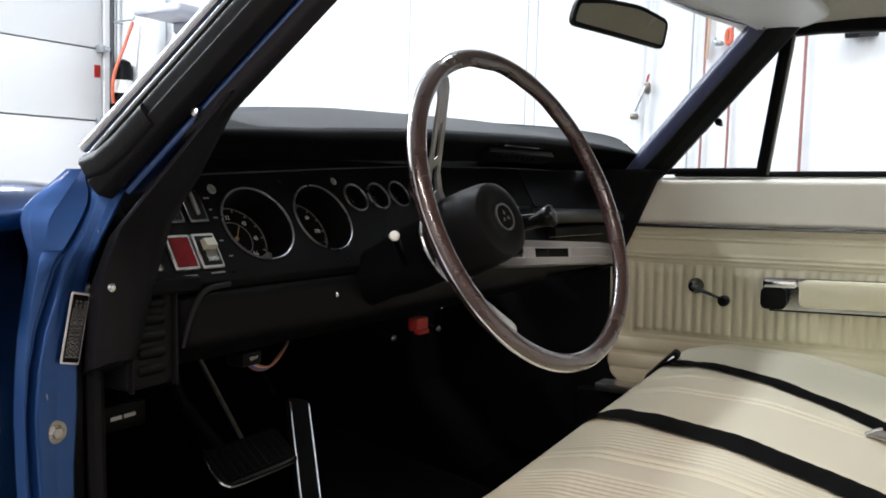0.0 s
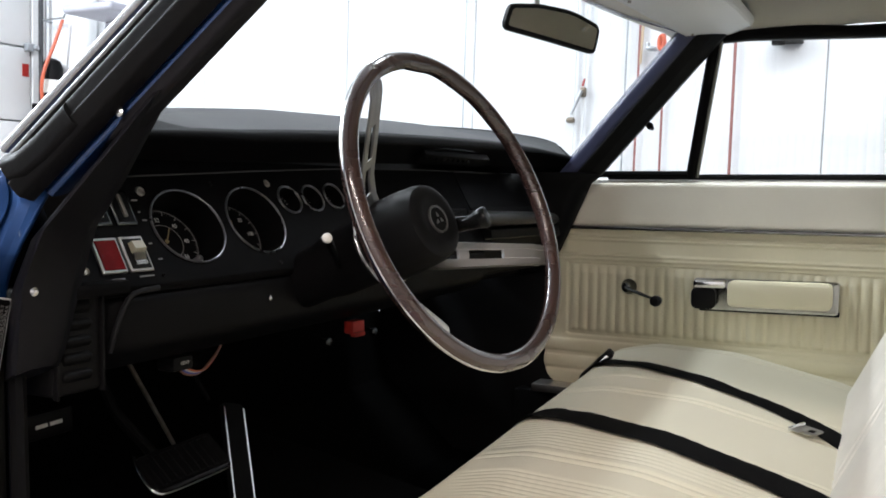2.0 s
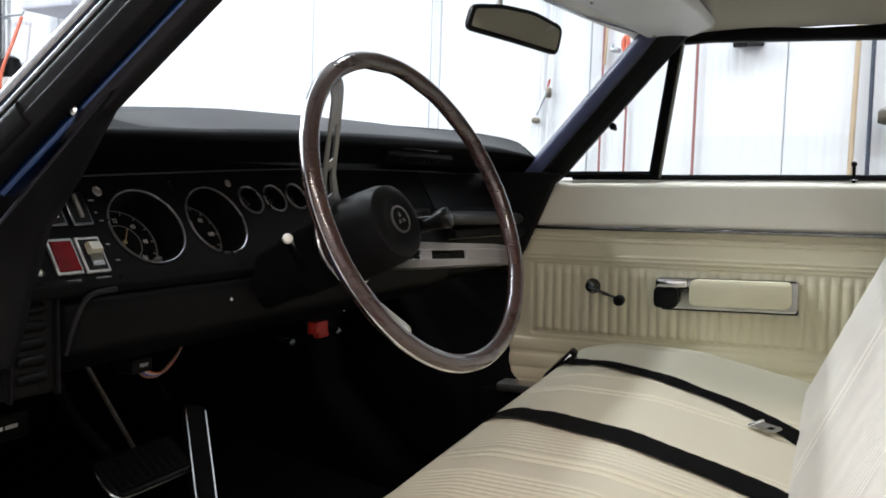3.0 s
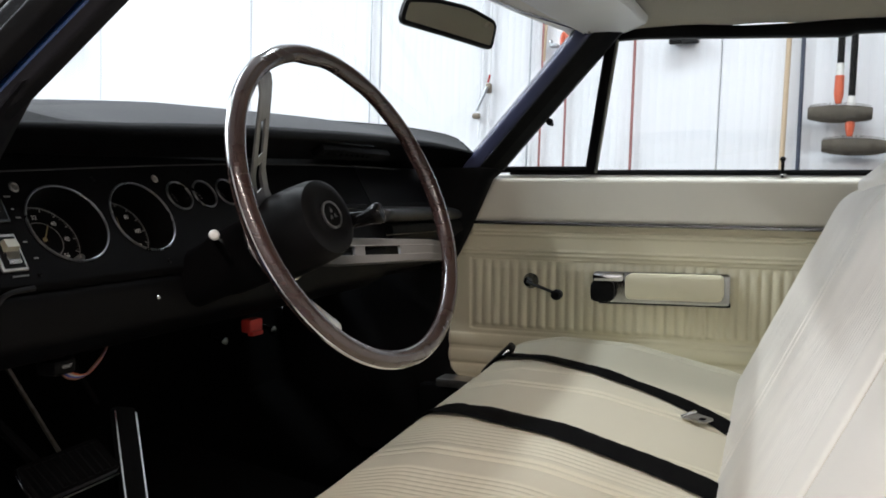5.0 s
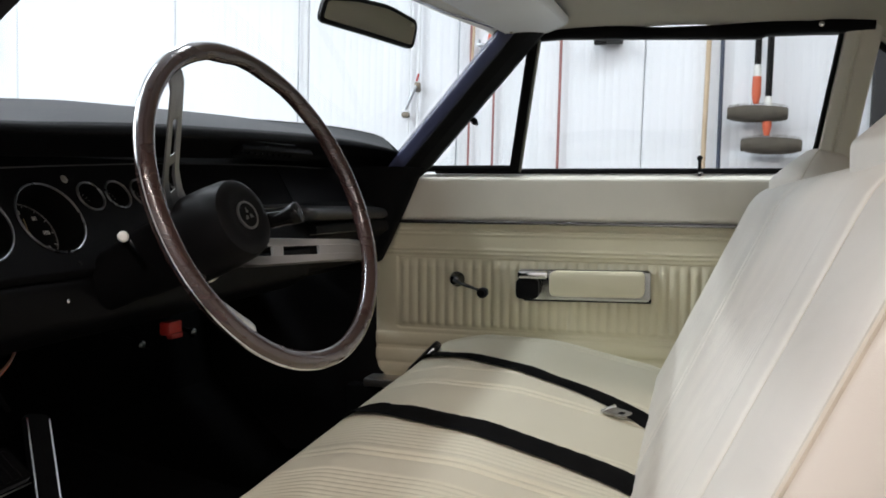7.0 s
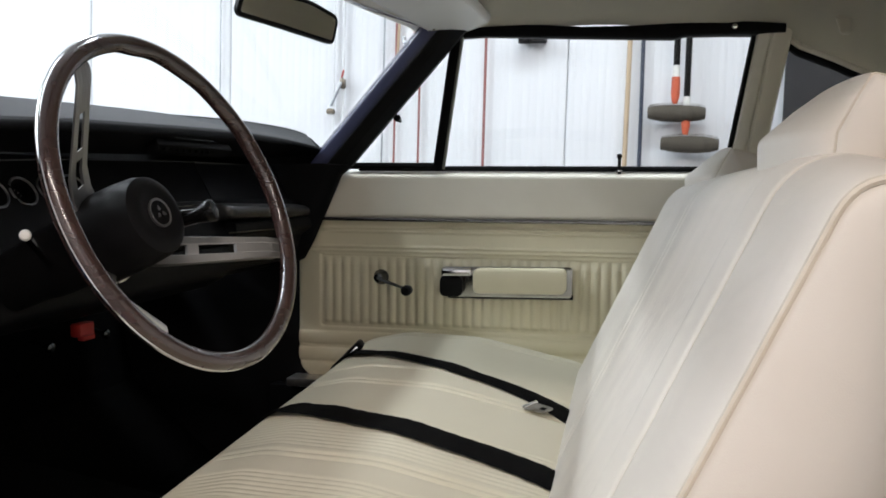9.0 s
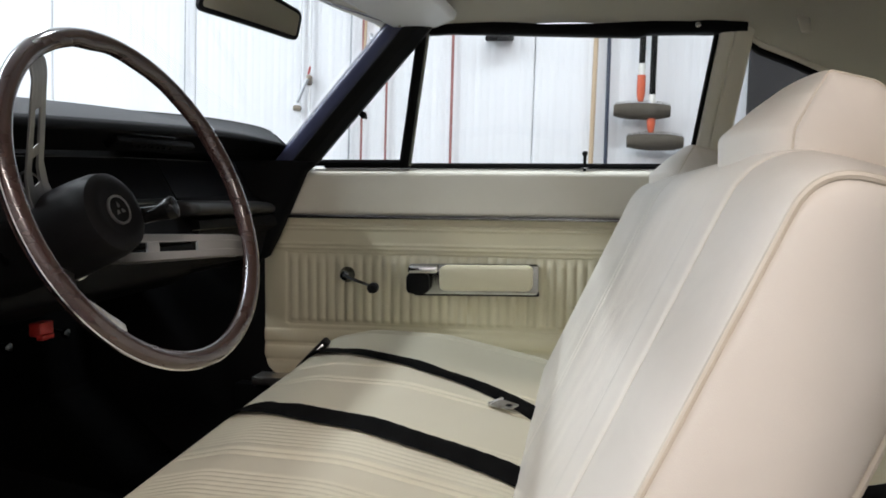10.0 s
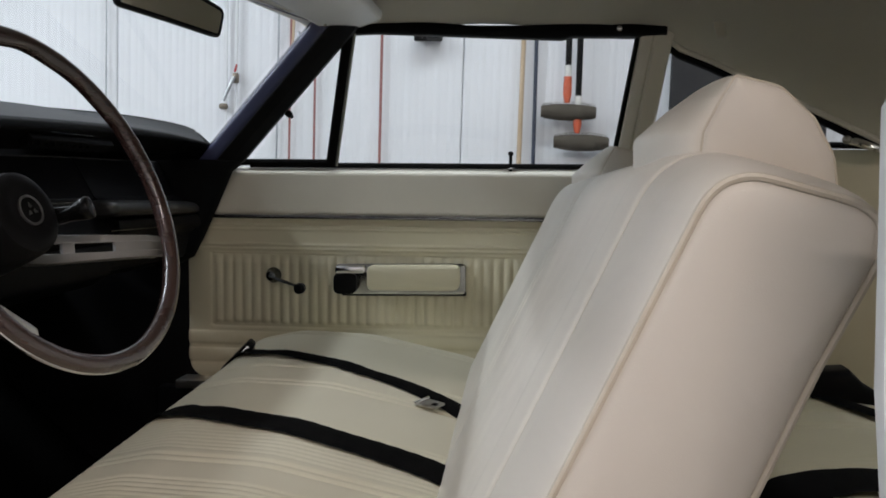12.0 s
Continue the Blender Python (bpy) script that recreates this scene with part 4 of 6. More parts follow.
bmesh.ops.delete(bm, geom=[f for f in bm.faces if abs(f.calc_center_median().y + 0.181) < 0.01 and abs(f.calc_center_median().z - 0.876) < 0.03 and f.calc_center_median().x > -0.30], context="FACES")
bm.edges.ensure_lookup_table()
loops = [e for e in bm.edges if e.is_boundary]
for hy, hz, ha, hb in HOLES:
    hm = panel_axes(hy, hz)
    vs = [bm.verts.new(hm @ Vector((ha * math.cos(2 * math.pi * k / 48), hb * math.sin(2 * math.pi * k / 48), 0))) for k in range(48)]
    loops += [bm.edges.new((vs[k], vs[(k + 1) % 48])) for k in range(48)]
bmesh.ops.triangle_fill(bm, use_beauty=True, use_dissolve=False, edges=loops)
part("gauge_panel", bm, BLACK_PAINT, dash, "matt black gauge panel", sharp=20)


def ring(bm, m, a, b, tube_r, n=48):
    tube(bm, [m @ Vector((a * math.cos(2 * math.pi * k / n), b * math.sin(2 * math.pi * k / n), 0)) for k in range(n)], tube_r, 8, True)
    return bm


def disc(bm, m, a, b, h, n=48, thick=0.001):
    loft(bm, [[m @ Vector((a * math.cos(2 * math.pi * k / n), b * math.sin(2 * math.pi * k / n), z)) for k in range(n)] for z in (h, h + thick)])
    return bm


def tick(bm, m, a, b, ang, r0, r1, w, h):
    """A mark between two radii of an elliptical dial."""
    c, s = math.cos(ang), math.sin(ang)
    q = Vector((-s * w, c * w, 0))
    p0, p1 = Vector((a * c * r0, b * s * r0, h)), Vector((a * c * r1, b * s * r1, h))
    vs = [bm.verts.new(m @ p) for p in (p0 - q, p1 - q, p1 + q, p0 + q)]
    bm.faces.new(vs)


def digits(name, text, m, size, parent):
    cu = bpy.data.curves.new(name, "FONT")
    cu.body, cu.size, cu.align_x, cu.align_y, cu.extrude = text, size, "CENTER", "CENTER", 0.0002
    ob = new(name, cu)
    ob.parent = parent
    cu.materials.append(INK)
    ob.matrix_basis = Matrix.Translation(-BASE[parent.name]) @ m
    return ob


def well(m, a, b, deep, n=48):
    """The black tunnel in which a dial sits."""
    bm = bmesh.new()
    loft(bm, [[m @ Vector((a * k * math.cos(2 * math.pi * i / n), b * k * math.sin(2 * math.pi * i / n), h)) for i in range(n)] for k, h in ((1.0, 0.0005), (0.99, -deep * 0.5), (0.98, -deep))], cap=False)
    return bm


def arc(bm, m, a, b, r0, r1, deg0, deg1, h, n=60):
    for k in range(n):
        t0, t1 = (math.radians(deg0 + (deg1 - deg0) * q / n) for q in (k, k + 1))
        bm.faces.new([bm.verts.new(m @ Vector((a * r * math.cos(t), b * r * math.sin(t), h))) for r, t in ((r0, t0), (r1, t0), (r1, t1), (r0, t1))])


def big_gauge(name, y, z, a, b, label, numbers, needle_deg, inner):
    deep = 0.044
    m = panel_axes(y, z, 0.001)
    bm = bmesh.new()
    ring(bm, m, a, b, 0.0014)
    g = part(name, bm, RING_CHROME, dash, label)
    part("well", well(m, a, b, deep), DIAL_BLACK, g)
    dm = m @ pose(0, 0, -deep)
    bm = bmesh.new()
    disc(bm, dm, a, b, -0.001)
    part("dial_face", bm, DIAL_BLACK, g, "black dial with white scale")
    bm = bmesh.new()
    for k in range(55):
        tick(bm, dm, a, b, math.radians(225 - 5 * k), 0.83 if k % 5 else 0.78, 0.88, 0.0002 if k % 5 else 0.0007, 0.0012)
    arc(bm, dm, a, b, 0.885, 0.905, 230, -50, 0.0010)
    part("scale", bm, SCALE_INK, g)
    for i, txt in enumerate(numbers):
        t = math.radians(225 - 270 * i / (len(numbers) - 1))
        digits("numeral", txt, dm @ pose(a * 0.62 * math.cos(t), b * 0.62 * math.sin(t), 0.001), 0.0080, g)
    bm = bmesh.new()
    tick(bm, dm, a, b, math.radians(needle_deg), -0.08, 0.42, 0.0007, 0.004)
    disc(bm, dm, 0.0030, 0.0026, 0.003)
    part("needle", bm, NEEDLE, g, "pale yellow needle")
    if inner:
        bm = bmesh.new()
        arc(bm, dm, a, b, 0.47, 0.49, 0, 360, 0.0012)
        part("inner_scale", bm, SCALE_INK, g)
        bm = bmesh.new()
        turned(bm, [(0.0042, 0), (0.0042, deep * 0.22), (0.003, deep * 0.26)], dm @ pose(a * 0.62, -b * 0.60, 0.001), 12)
        part("set_knob", bm, SATIN, g)
    return g


big_gauge("clock_tachometer", -0.4757, 0.8630, 0.0558, 0.0473, "round clock and rev counter", ("8", "16", "24", "32", "40", "48", "56"), 60, True)
big_gauge("speedometer", -0.3510, 0.8673, 0.0525, 0.0473, "round speedometer", ("0", "20", "40", "60", "80", "100", "120"), 85, False)


def small_gauge(y, z):
    m = panel_axes(y, z, 0.001)
    bm = bmesh.new()
    ring(bm, m, 0.0235, 0.0205, 0.0016, 32)
    g = part("small_gauge", bm, RING_CHROME, dash, "small round gauge")
    part("well", well(m, 0.0230, 0.0200, 0.020, 32), DIAL_BLACK, g)
    dm = m @ pose(0, 0, -0.020)
    bm = bmesh.new()
    disc(bm, dm, 0.0230, 0.0200, -0.001, 32)
    part("dial_face", bm, DIAL_BLACK, g)
    bm = bmesh.new()
    for k in range(9):
        tick(bm, dm, 0.0235, 0.0205, math.radians(170 - 20 * k), 0.66, 0.82, 0.0003, 0.0008)
    part("scale", bm, INK, g)
    bm = bmesh.new()
    tick(bm, dm, 0.0235, 0.0205, math.radians(150), -0.2, 0.6, 0.0011, 0.0026)
    part("needle", bm, INK, g)


for gy, gz in ((-0.262, 0.893), (-0.206, 0.895), (-0.150, 0.898), (-0.094, 0.900)):
    small_gauge(gy, gz)


def panel_box(y0, y1, z0, z1, lift, deep, r):
    """A rounded block on the gauge panel between two heights."""
    m = panel_axes((y0 + y1) / 2, (z0 + z1) / 2, lift)
    w, h = (y1 - y0) / 2, (z1 - z0) / 0.874 / 2
    bm = bmesh.new()
    o = round_poly([(-w, -h, r), (w, -h, r), (w, h, r), (-w, h, r)], 2)
    loft(bm, [[m @ Vector((p, q, k)) for p, q in oo] for oo, k in ((o, 0), (o, deep * 0.7), (inset(o, deep * 0.3), deep))])
    return bm


def framed(name, y0, y1, z0, z1, label, inner_mat, deep):
    f = part(name, panel_box(y0, y1, z0, z1, 0.0, 0.003, 0.002), SWITCH_FRAME, dash, label)
    part("insert", panel_box(y0 + 0.0027, y1 - 0.0027, z0 + 0.0027, z1 - 0.0027, 0.0012, deep, 0.001), inner_mat, f)
    return f


framed("warning_lamp", -0.6245, -0.5915, 0.8180, 0.8535, "dark red warning lamp in a metal frame", RED_LENS, 0.003)
f = framed("rocker_switch", -0.5880, -0.5560, 0.8175, 0.8540, "chrome rocker switch in a metal frame", BLACK_PLASTIC, 0.0025)
bm = bmesh.new()
rm = panel_axes(-0.572, 0.8355, 0.003)
loft(bm, [[rm @ Vector((u, v, h)) for v, h in ((-0.0135, 0.0), (-0.0135, 0.0022), (-0.0100, 0.0036), (-0.0085, 0.0022), (-0.0005, 0.0042), (-0.0005, 0.0))] for u in (-0.0078, 0.0078)])
rocker = part("rocker", bm, CHROME, f, "chrome rocker")
bm = bmesh.new()
loft(bm, [[rm @ Vector((u, v, h)) for v, h in ((-0.0004, 0.0), (-0.0004, 0.0042), (0.0025, 0.0090), (0.0120, 0.0072), (0.0120, 0.0))] for u in (-0.0075, 0.0075)])
part("rocker_cap", bm, IVORY, rocker, "ivory rocker cap")
f = framed("thumbwheel_switch", -0.581, -0.553, 0.866, 0.903, "black thumbwheel dimmer switch", BLACK_PLASTIC, 0.0028)
f.data.materials[0] = DARK_CHROME
part("wheel", panel_box(-0.5705, -0.5660, 0.873, 0.897, 0.003, 0.005, 0.002), CHANNEL, f, "worn grey thumbwheel")
f = framed("slide_switch", -0.615, -0.588, 0.866, 0.903, "black slide switch with chrome tab", BLACK_PLASTIC, 0.0028)
f.data.materials[0] = DARK_CHROME
part("tab", panel_box(-0.611, -0.600, 0.872, 0.880, 0.003, 0.006, 0.002), CHROME, f)
for by, bz, r in ((-0.529, 0.903, 0.0062), (-0.409, 0.913, 0.003), (-0.297, 0.915, 0.0055), (-0.643, 0.823, 0.0045), (-0.34, 0.812, 0.003), (-0.545, 0.812, 0.002)):
    bm = bmesh.new()
    turned(bm, [(r, 0), (r, 0.001), (r * 0.75, 0.002), (r * 0.5, 0.0008)], panel_axes(by, bz), 14)
    part("panel_bolt", bm, STEEL if r > 0.004 else BLACK_PLASTIC, dash)
for ty, tz, w in ((-0.607, 0.8125, 0.017), (-0.568, 0.8130, 0.020), (-0.545, 0.846, 0.005), (-0.540, 0.829, 0.006), (-0.543, 0.893, 0.008), (-0.543, 0.880, 0.003), (-0.540, 0.871, 0.006)):
    m = panel_axes(ty, tz, 0.0006)
    bm = bmesh.new()
    box(bm, (0, 0, 0), (w, 0.0017, 0.0006))
    bmesh.ops.transform(bm, matrix=m, verts=bm.verts)
    part("caption", bm, FAINT_INK, dash, "tiny white caption")
part("end_trim", boxes(((-0.232, -0.661, 0.812), (0.012, 0.003, 0.028), 0.001)), SATIN, dash)
# passenger side: upper recess, grab strip and glove box
bm = bmesh.new()
GLOVE = round_poly([(-0.3035, 0.950, 0.004), (-0.262, 0.876, 0.008), (-0.238, 0.862, 0.010), (-0.236, 0.838, 0.008), (-0.216, 0.834, 0.008), (-0.214, 0.812, 0.010), (-0.235, 0.795, 0.02), (-0.255, 0.735, 0.02), (-0.40, 0.735, 0), (-0.40, 0.955, 0)], 4)
loft(bm, [[(x + 0.012 * max(0, (y - 0.5) / 0.2), y, z) for x, z in GLOVE] for y in (0.303, 0.45, 0.58, 0.695)])
glove = part("glove_box", bm, BLACK_VINYL, dash, "black padded glove box front")
part("upper_edge", tubed([on_panel(y, z, 0.0012) for y, z in ((0.305, 0.9475), (0.45, 0.9475), (0.628, 0.9450))], 0.0014, 6), PAD_TOP, glove, "thin grey upper edge")
CHARCOAL = material("charcoal_vinyl", (0.018, 0.0178, 0.0175), 0.34, colour2=(0.013, 0.013, 0.013), scale=12, bump=0.15, bump_scale=700, voronoi=True, distance=0.0006)
bm = bmesh.new()
loft(bm, [[(-0.236 + 0.036 * k * max(0, math.cos(a)) ** 0.7 - 0.010 * (1 - abs(math.cos(a))), y, 0.856 - 0.009 * (y - 0.264) / 0.44 + 0.0158 * k * math.copysign(abs(math.sin(a)) ** 0.7, math.sin(a))) for a in [math.radians(-90 + 15 * j) for j in range(13)]] for y, k in ((0.262, 0.55), (0.2645, 0.85), (0.270, 0.97), (0.280, 1.0), (0.45, 1.0), (0.62, 0.98), (0.665, 0.88), (0.690, 0.65), (0.703, 0.35))])
part("grab_roll", bm, CHARCOAL, glove, "charcoal padded grab roll", sharp=60)
part("trim_line", boxes(((-0.2135, 0.475, 0.8145), (0.004, 0.42, 0.0022), 0, 1, pose(0, 0, 0, -0.7, 0, 0))), DARK_CHROME, glove, "thin dull trim line")
bm = bmesh.new()
CAPS = ((0.955, -0.140), (0.952, -0.123), (0.945, -0.124), (0.930, -0.144), (0.892, -0.161), (0.839, -0.185), (0.779, -0.213), (0.736, -0.236), (0.715, -0.275), (0.708, -0.33))
loft(bm, [[(-0.42, 0.640, z), (x - 0.03, 0.648, z), (x - 0.004, 0.670, z), (x, 0.690, z), (x, 0.7055, z), (-0.42, 0.7055, z)] for z, x in CAPS])
part("dash_end", bm, BLACK_PAINT, dash, "black dash end by the passenger door", sharp=50)
# radio and heater face between
rad = part("radio", boxes(((-0.262, 0.12, 0.853), (0.02, 0.30, 0.045), 0.004)), BLACK_PLASTIC, dash, "black radio and heater face")
for k in range(5):
    part("button", boxes(((-0.249, 0.04 + 0.032 * k, 0.853), (0.014, 0.022, 0.010), 0.002)), CHROME if k in (0, 4) else BLACK_PLASTIC, rad)
part("slider", boxes(((-0.251, 0.12, 0.868), (0.006, 0.24, 0.0025))), DARK_CHROME, rad)
# defroster grille in the pad's rear face
gr = part("vent_grille", boxes(((-0.2330, 0.17, 0.968), (0.016, 0.26, 0.026), 0.004, 2, pose(0, 0, 0, 0, 55, 0))), BLACK_PAINT, dash, "black face-level air vent")
part("bright_lip", boxes(((-0.2135, 0.146, 0.9815), (0.003, 0.13, 0.0011), 0.0004)), DARK_CHROME, gr)
for k in range(9):
    part("fin", boxes(((-0.2270, 0.045 + 0.021 * k, 0.9640), (0.010, 0.002, 0.006))), BLACK_PAINT, gr)
# lower dash on the driver's side
bm = bmesh.new()
LOW = round_poly([(-0.222, 0.796, 0.014), (-0.228, 0.735, 0.02), (-0.272, 0.709, 0.02), (-0.40, 0.72, 0), (-0.40, 0.796, 0)], 4)
rings = []
for y, k in ((-0.622, 0.62), (-0.620, 0.80), (-0.612, 0.90), (-0.602, 0.955), (-0.592, 0.985), (-0.580, 1.0), (-0.30, 1.0), (-0.1, 1.0), (0.30, 0.96)):
    cx, cz = -0.32, 0.775
    rings.append([(cx + (x - cx) * k, y, cz + (z - cz) * k) for x, z in LOW])
loft(bm, rings)
part("knee_pad", bm, BLACK_VINYL, dash, "black lower knee pad", sharp=50)
# added grey tube that draws the light caught by the pad's edge
highlight_path = smooth_path([(-0.2185, -0.560, 0.8005), (-0.2175, -0.590, 0.7985), (-0.2185, -0.604, 0.790), (-0.224, -0.613, 0.764), (-0.230, -0.617, 0.738)], 5)
part("edge_highlight", tubed(highlight_path, 0.0030, 8), EDGE_HIGHLIGHT, dash, "painted highlight along the knee pad's rounded edge")
part("lower_flange", boxes(((-0.35, 0.2, 0.728), (0.10, 0.98, 0.02), 0.006)), BLACK_PAINT, dash)
bm = bmesh.new()
turned(bm, [(0.003, 0), (0.003, 0.003), (0.0015, 0.0045)], axes((-0.2240, -0.3675, 0.7686), (1, 0, 0.1)), 10)
part("panel_screw", bm, CHROME, dash)
# side air vent with its louvres
sv = part("side_vent", boxes(((-0.245, -0.664, 0.758), (0.05, 0.062, 0.105), 0.006)), BLACK_PLASTIC, dash, "black louvred side air vent")
for k in range(5):
    part("louvre", boxes(((-0.2215, -0.666, 0.791 - 0.0165 * k), (0.012, 0.034, 0.011), 0.004, 3, pose(0, 0, 0, 0, 35, 0))), material("louvre_grey", (0.004, 0.004, 0.0043), 0.5, bump=0.1, spec=0.08) if k == 0 else bpy.data.materials["louvre_grey"], sv)
for ry in (-0.690, -0.636):
    part("vent_rib", boxes(((-0.220, ry, 0.752), (0.008, 0.003, 0.096), 0.001)), BLACK_PLASTIC, sv)
part("vent_bracket", boxes(((-0.226, -0.640, 0.806), (0.03, 0.07, 0.014), 0.003)), BLACK_PAINT, dash)
# end cover that joins the dash to the pillar cover
bm = bmesh.new()
rings = []
for z, xo, yo, xi, yi in ((0.738, -0.212, -0.738, -0.216, -0.690), (0.752, -0.207, -0.740, -0.214, -0.684), (0.820, -0.200, -0.738, -0.212, -0.664), (0.870, -0.166, -0.742, -0.195, -0.661),
                          (0.915, -0.112, -0.742, -0.155, -0.662), (0.950, -0.083, -0.731, -0.128, -0.663), (0.985, -0.060, -0.716, -0.100, -0.664)):
    o, q = Vector((xo, yo, z)), Vector((xi, yi, z))
    f = Vector((0.006, -0.002, 0.004))
    rings.append([o + Vector((-0.03, 0.01, -0.01)), o + Vector((-0.004, 0, 0)), o, o * 0.75 + q * 0.25 + f, o * 0.5 + q * 0.5 + f, o * 0.2 + q * 0.8 + f * 0.8, q, q + Vector((-0.012, 0.004, -0.006)), q + Vector((-0.05, 0.0, -0.02))])
loft(bm, rings)
end = part("end_cover", bm, COVER, dash, "black plastic dash end cover", sharp=50)
bm = bmesh.new()
turned(bm, [(0.0045, 0), (0.0045, 0.0015), (0.002, 0.003)], axes((-0.2005, -0.727, 0.8135), (1, -0.1, 0)), 12)
part("screw", bm, CHROME, end)

# ---- steering column and wheel ----
HUB = Vector((0.0231, -0.3135, 0.8879))
wheel_axis = Vector((math.cos(radians(21.9)) * math.cos(radians(-7.57)), math.cos(radians(21.9)) * math.sin(radians(-7.57)), math.sin(radians(21.9))))
WM = axes(HUB, wheel_axis) @ Matrix.Scale(1.0675, 4)
wheel = thing("steering_wheel", HUB - wheel_axis * 0.12, "woodgrain-rimmed steering wheel with brushed metal spokes and black hub", "steering wheel")
R = 0.178


def on_wheel(deg, r, h=0.0):
    return WM @ Vector((r * math.cos(radians(deg)), r * math.sin(radians(deg)), h))


bm = bmesh.new()
rings = []
for k in range(120):
    a = 3 * k
    tr = 0.0101
    grip = 0.0017 * math.sin(radians(a * 15)) if 15 < a < 100 else 0
    row = []
    for j in range(14):
        b = 2 * math.pi * j / 14
        inner = max(0, -math.cos(b))
        row.append(on_wheel(a, R + (tr - grip * inner) * math.cos(b), 0.0098 * math.sin(b)))
    rings.append(row)
vs = [[bm.verts.new(p) for p in r] for r in rings]
for i in range(120):
    for j in range(14):
        bm.faces.new((vs[i][j], vs[i][(j + 1) % 14], vs[(i + 1) % 120][(j + 1) % 14], vs[(i + 1) % 120][j]))
rim = part("rim", bm, WOOD, wheel, "dark woodgrain rim")
part("rim_band", tubed([on_wheel(3 * k, R + 0.0084, 0.0) for k in range(120)], 0.0026, 6, True), CHROME, rim, "thin bright band round the rim")
bm = bmesh.new()
turned(bm, [(0.028, -0.124), (0.0485, -0.121), (0.0495, -0.114), (0.0485, -0.075), (0.0465, -0.052), (0.0435, -0.042), (0.038, -0.038), (0.029, -0.0365), (0.025, -0.0375), (0.010, -0.0375)], WM, 48)
hub = part("hub", bm, BLACK_PLASTIC, wheel, "black padded hub drum")
bm = bmesh.new()
turned(bm, [(0.0500, -0.1255), (0.0516, -0.1235), (0.0518, -0.1205), (0.0500, -0.1185)], WM, 48)
part("hub_ring", bm, CHROME, hub, "thin bright ring at the hub's foot")
bm = bmesh.new()
turned(bm, [(0.0165, -0.0388), (0.0165, -0.0352), (0.0158, -0.0350), (0.0142, -0.0354), (0.0138, -0.0366)], WM, 40)
badge = part("badge_ring", bm, SPOKE_METAL, hub, "bright badge ring")
bm = bmesh.new()
disc(bm, WM, 0.0139, 0.0139, -0.0366, 32)
part("badge_face", bm, DIAL_BLACK, badge)
bm = bmesh.new()
for k in range(3):
    a = 90 + 120 * k + 12
    p = [on_wheel(a, 0.0092, -0.0350), on_wheel(a + 38, 0.0046, -0.0350), on_wheel(a, 0.0018, -0.0350), on_wheel(a - 38, 0.0046, -0.0350)]
    bm.faces.new([bm.verts.new(q) for q in p])
bmesh.ops.solidify(bm, geom=bm.faces[:], thickness=0.0008)
part("badge_mark", bm, SPOKE_METAL, badge, "plain three-part metal mark")
SPOKE = [(0.040, -0.1065), (0.055, -0.1020), (0.077, -0.0880), (0.125, -0.0405), (0.155, -0.0110), (0.165, -0.0050), (0.174, -0.0030)]


def spoke_web(bm, m, v0, v1, us):
    """A strip of a dished spoke between two sides, each given at the hub and at the rim."""
    rows = []
    for u in us:
        t, h = (u - 0.04) / 0.134, lerp_table(SPOKE, u)
        a, b = v0[0] + (v0[1] - v0[0]) * t, v1[0] + (v1[1] - v1[0]) * t
        rows.append([m @ Vector((u, a, h - 0.0008)), m @ Vector((u, a + 0.0008, h)), m @ Vector((u, b - 0.0008, h)), m @ Vector((u, b, h - 0.0008)), m @ Vector((u, b, h - 0.0038)), m @ Vector((u, a, h - 0.0038))])
    loft(bm, rows)


for deg in (120, 229, -22):
    M = WM @ pose(0, 0, 0, 0, 0, deg)
    bm = bmesh.new()
    # two rails joined by bridges, with slots left open between them
    us = [u for u, _ in SPOKE]
    spoke_web(bm, M, (0.0068, 0.0056), (0.0200, 0.0125), us)
    spoke_web(bm, M, (-0.0200, -0.0125), (-0.0068, -0.0056), us)
    for u0, u1 in ((0.040, 0.062), (0.088, 0.097), (0.128, 0.174)):
        spoke_web(bm, M, (-0.0072, -0.0060), (0.0072, 0.0060), [u0] + [u for u in us if u0 < u < u1] + [u1])
    # the turned-down lower flange
    loft(bm, [[M @ Vector((u, -0.0205 + 0.0078 * (u - 0.04) / 0.134, lerp_table(SPOKE, u) + d)) for d in (0.0, -0.009)] + [M @ Vector((u, -0.0190 + 0.0078 * (u - 0.04) / 0.134, lerp_table(SPOKE, u) + d)) for d in (-0.009, 0.0)] for u in us[:-1]])
    sp = part("spoke", bm, SPOKE_METAL, wheel, "brushed metal slotted spoke")
    if deg == 229:
        part("spoke_end", tubed([on_wheel(deg + d, R - 0.0085, 0.003) for d in (-16, -12, -8, -4, -1, 1.5, 3)], [0.001, 0.0032, 0.0050, 0.0062, 0.0068, 0.0062, 0.0030], 10), SATIN, sp, "rounded bright spoke end")

col = thing("steering_column", HUB - wheel_axis * 0.30, "black steering column with its levers", "steering column")
bm = bmesh.new()
turned(bm, [(0.030, -0.50), (0.034, -0.30), (0.036, -0.22), (0.040, -0.20), (0.042, -0.128), (0.03, -0.125)], WM, 28)
part("jacket", bm, BLACK_PAINT, col)
tip = Vector((-0.059, -0.476, 0.855))
root = HUB - wheel_axis * 0.185 + Vector((0, -0.03, -0.01))
lv = part("turn_signal_lever", tubed([root, root * 0.4 + tip * 0.6, tip], [0.004, 0.0045, 0.005], 10), DARK_CHROME, col, "turn signal lever")
bm = bmesh.new()
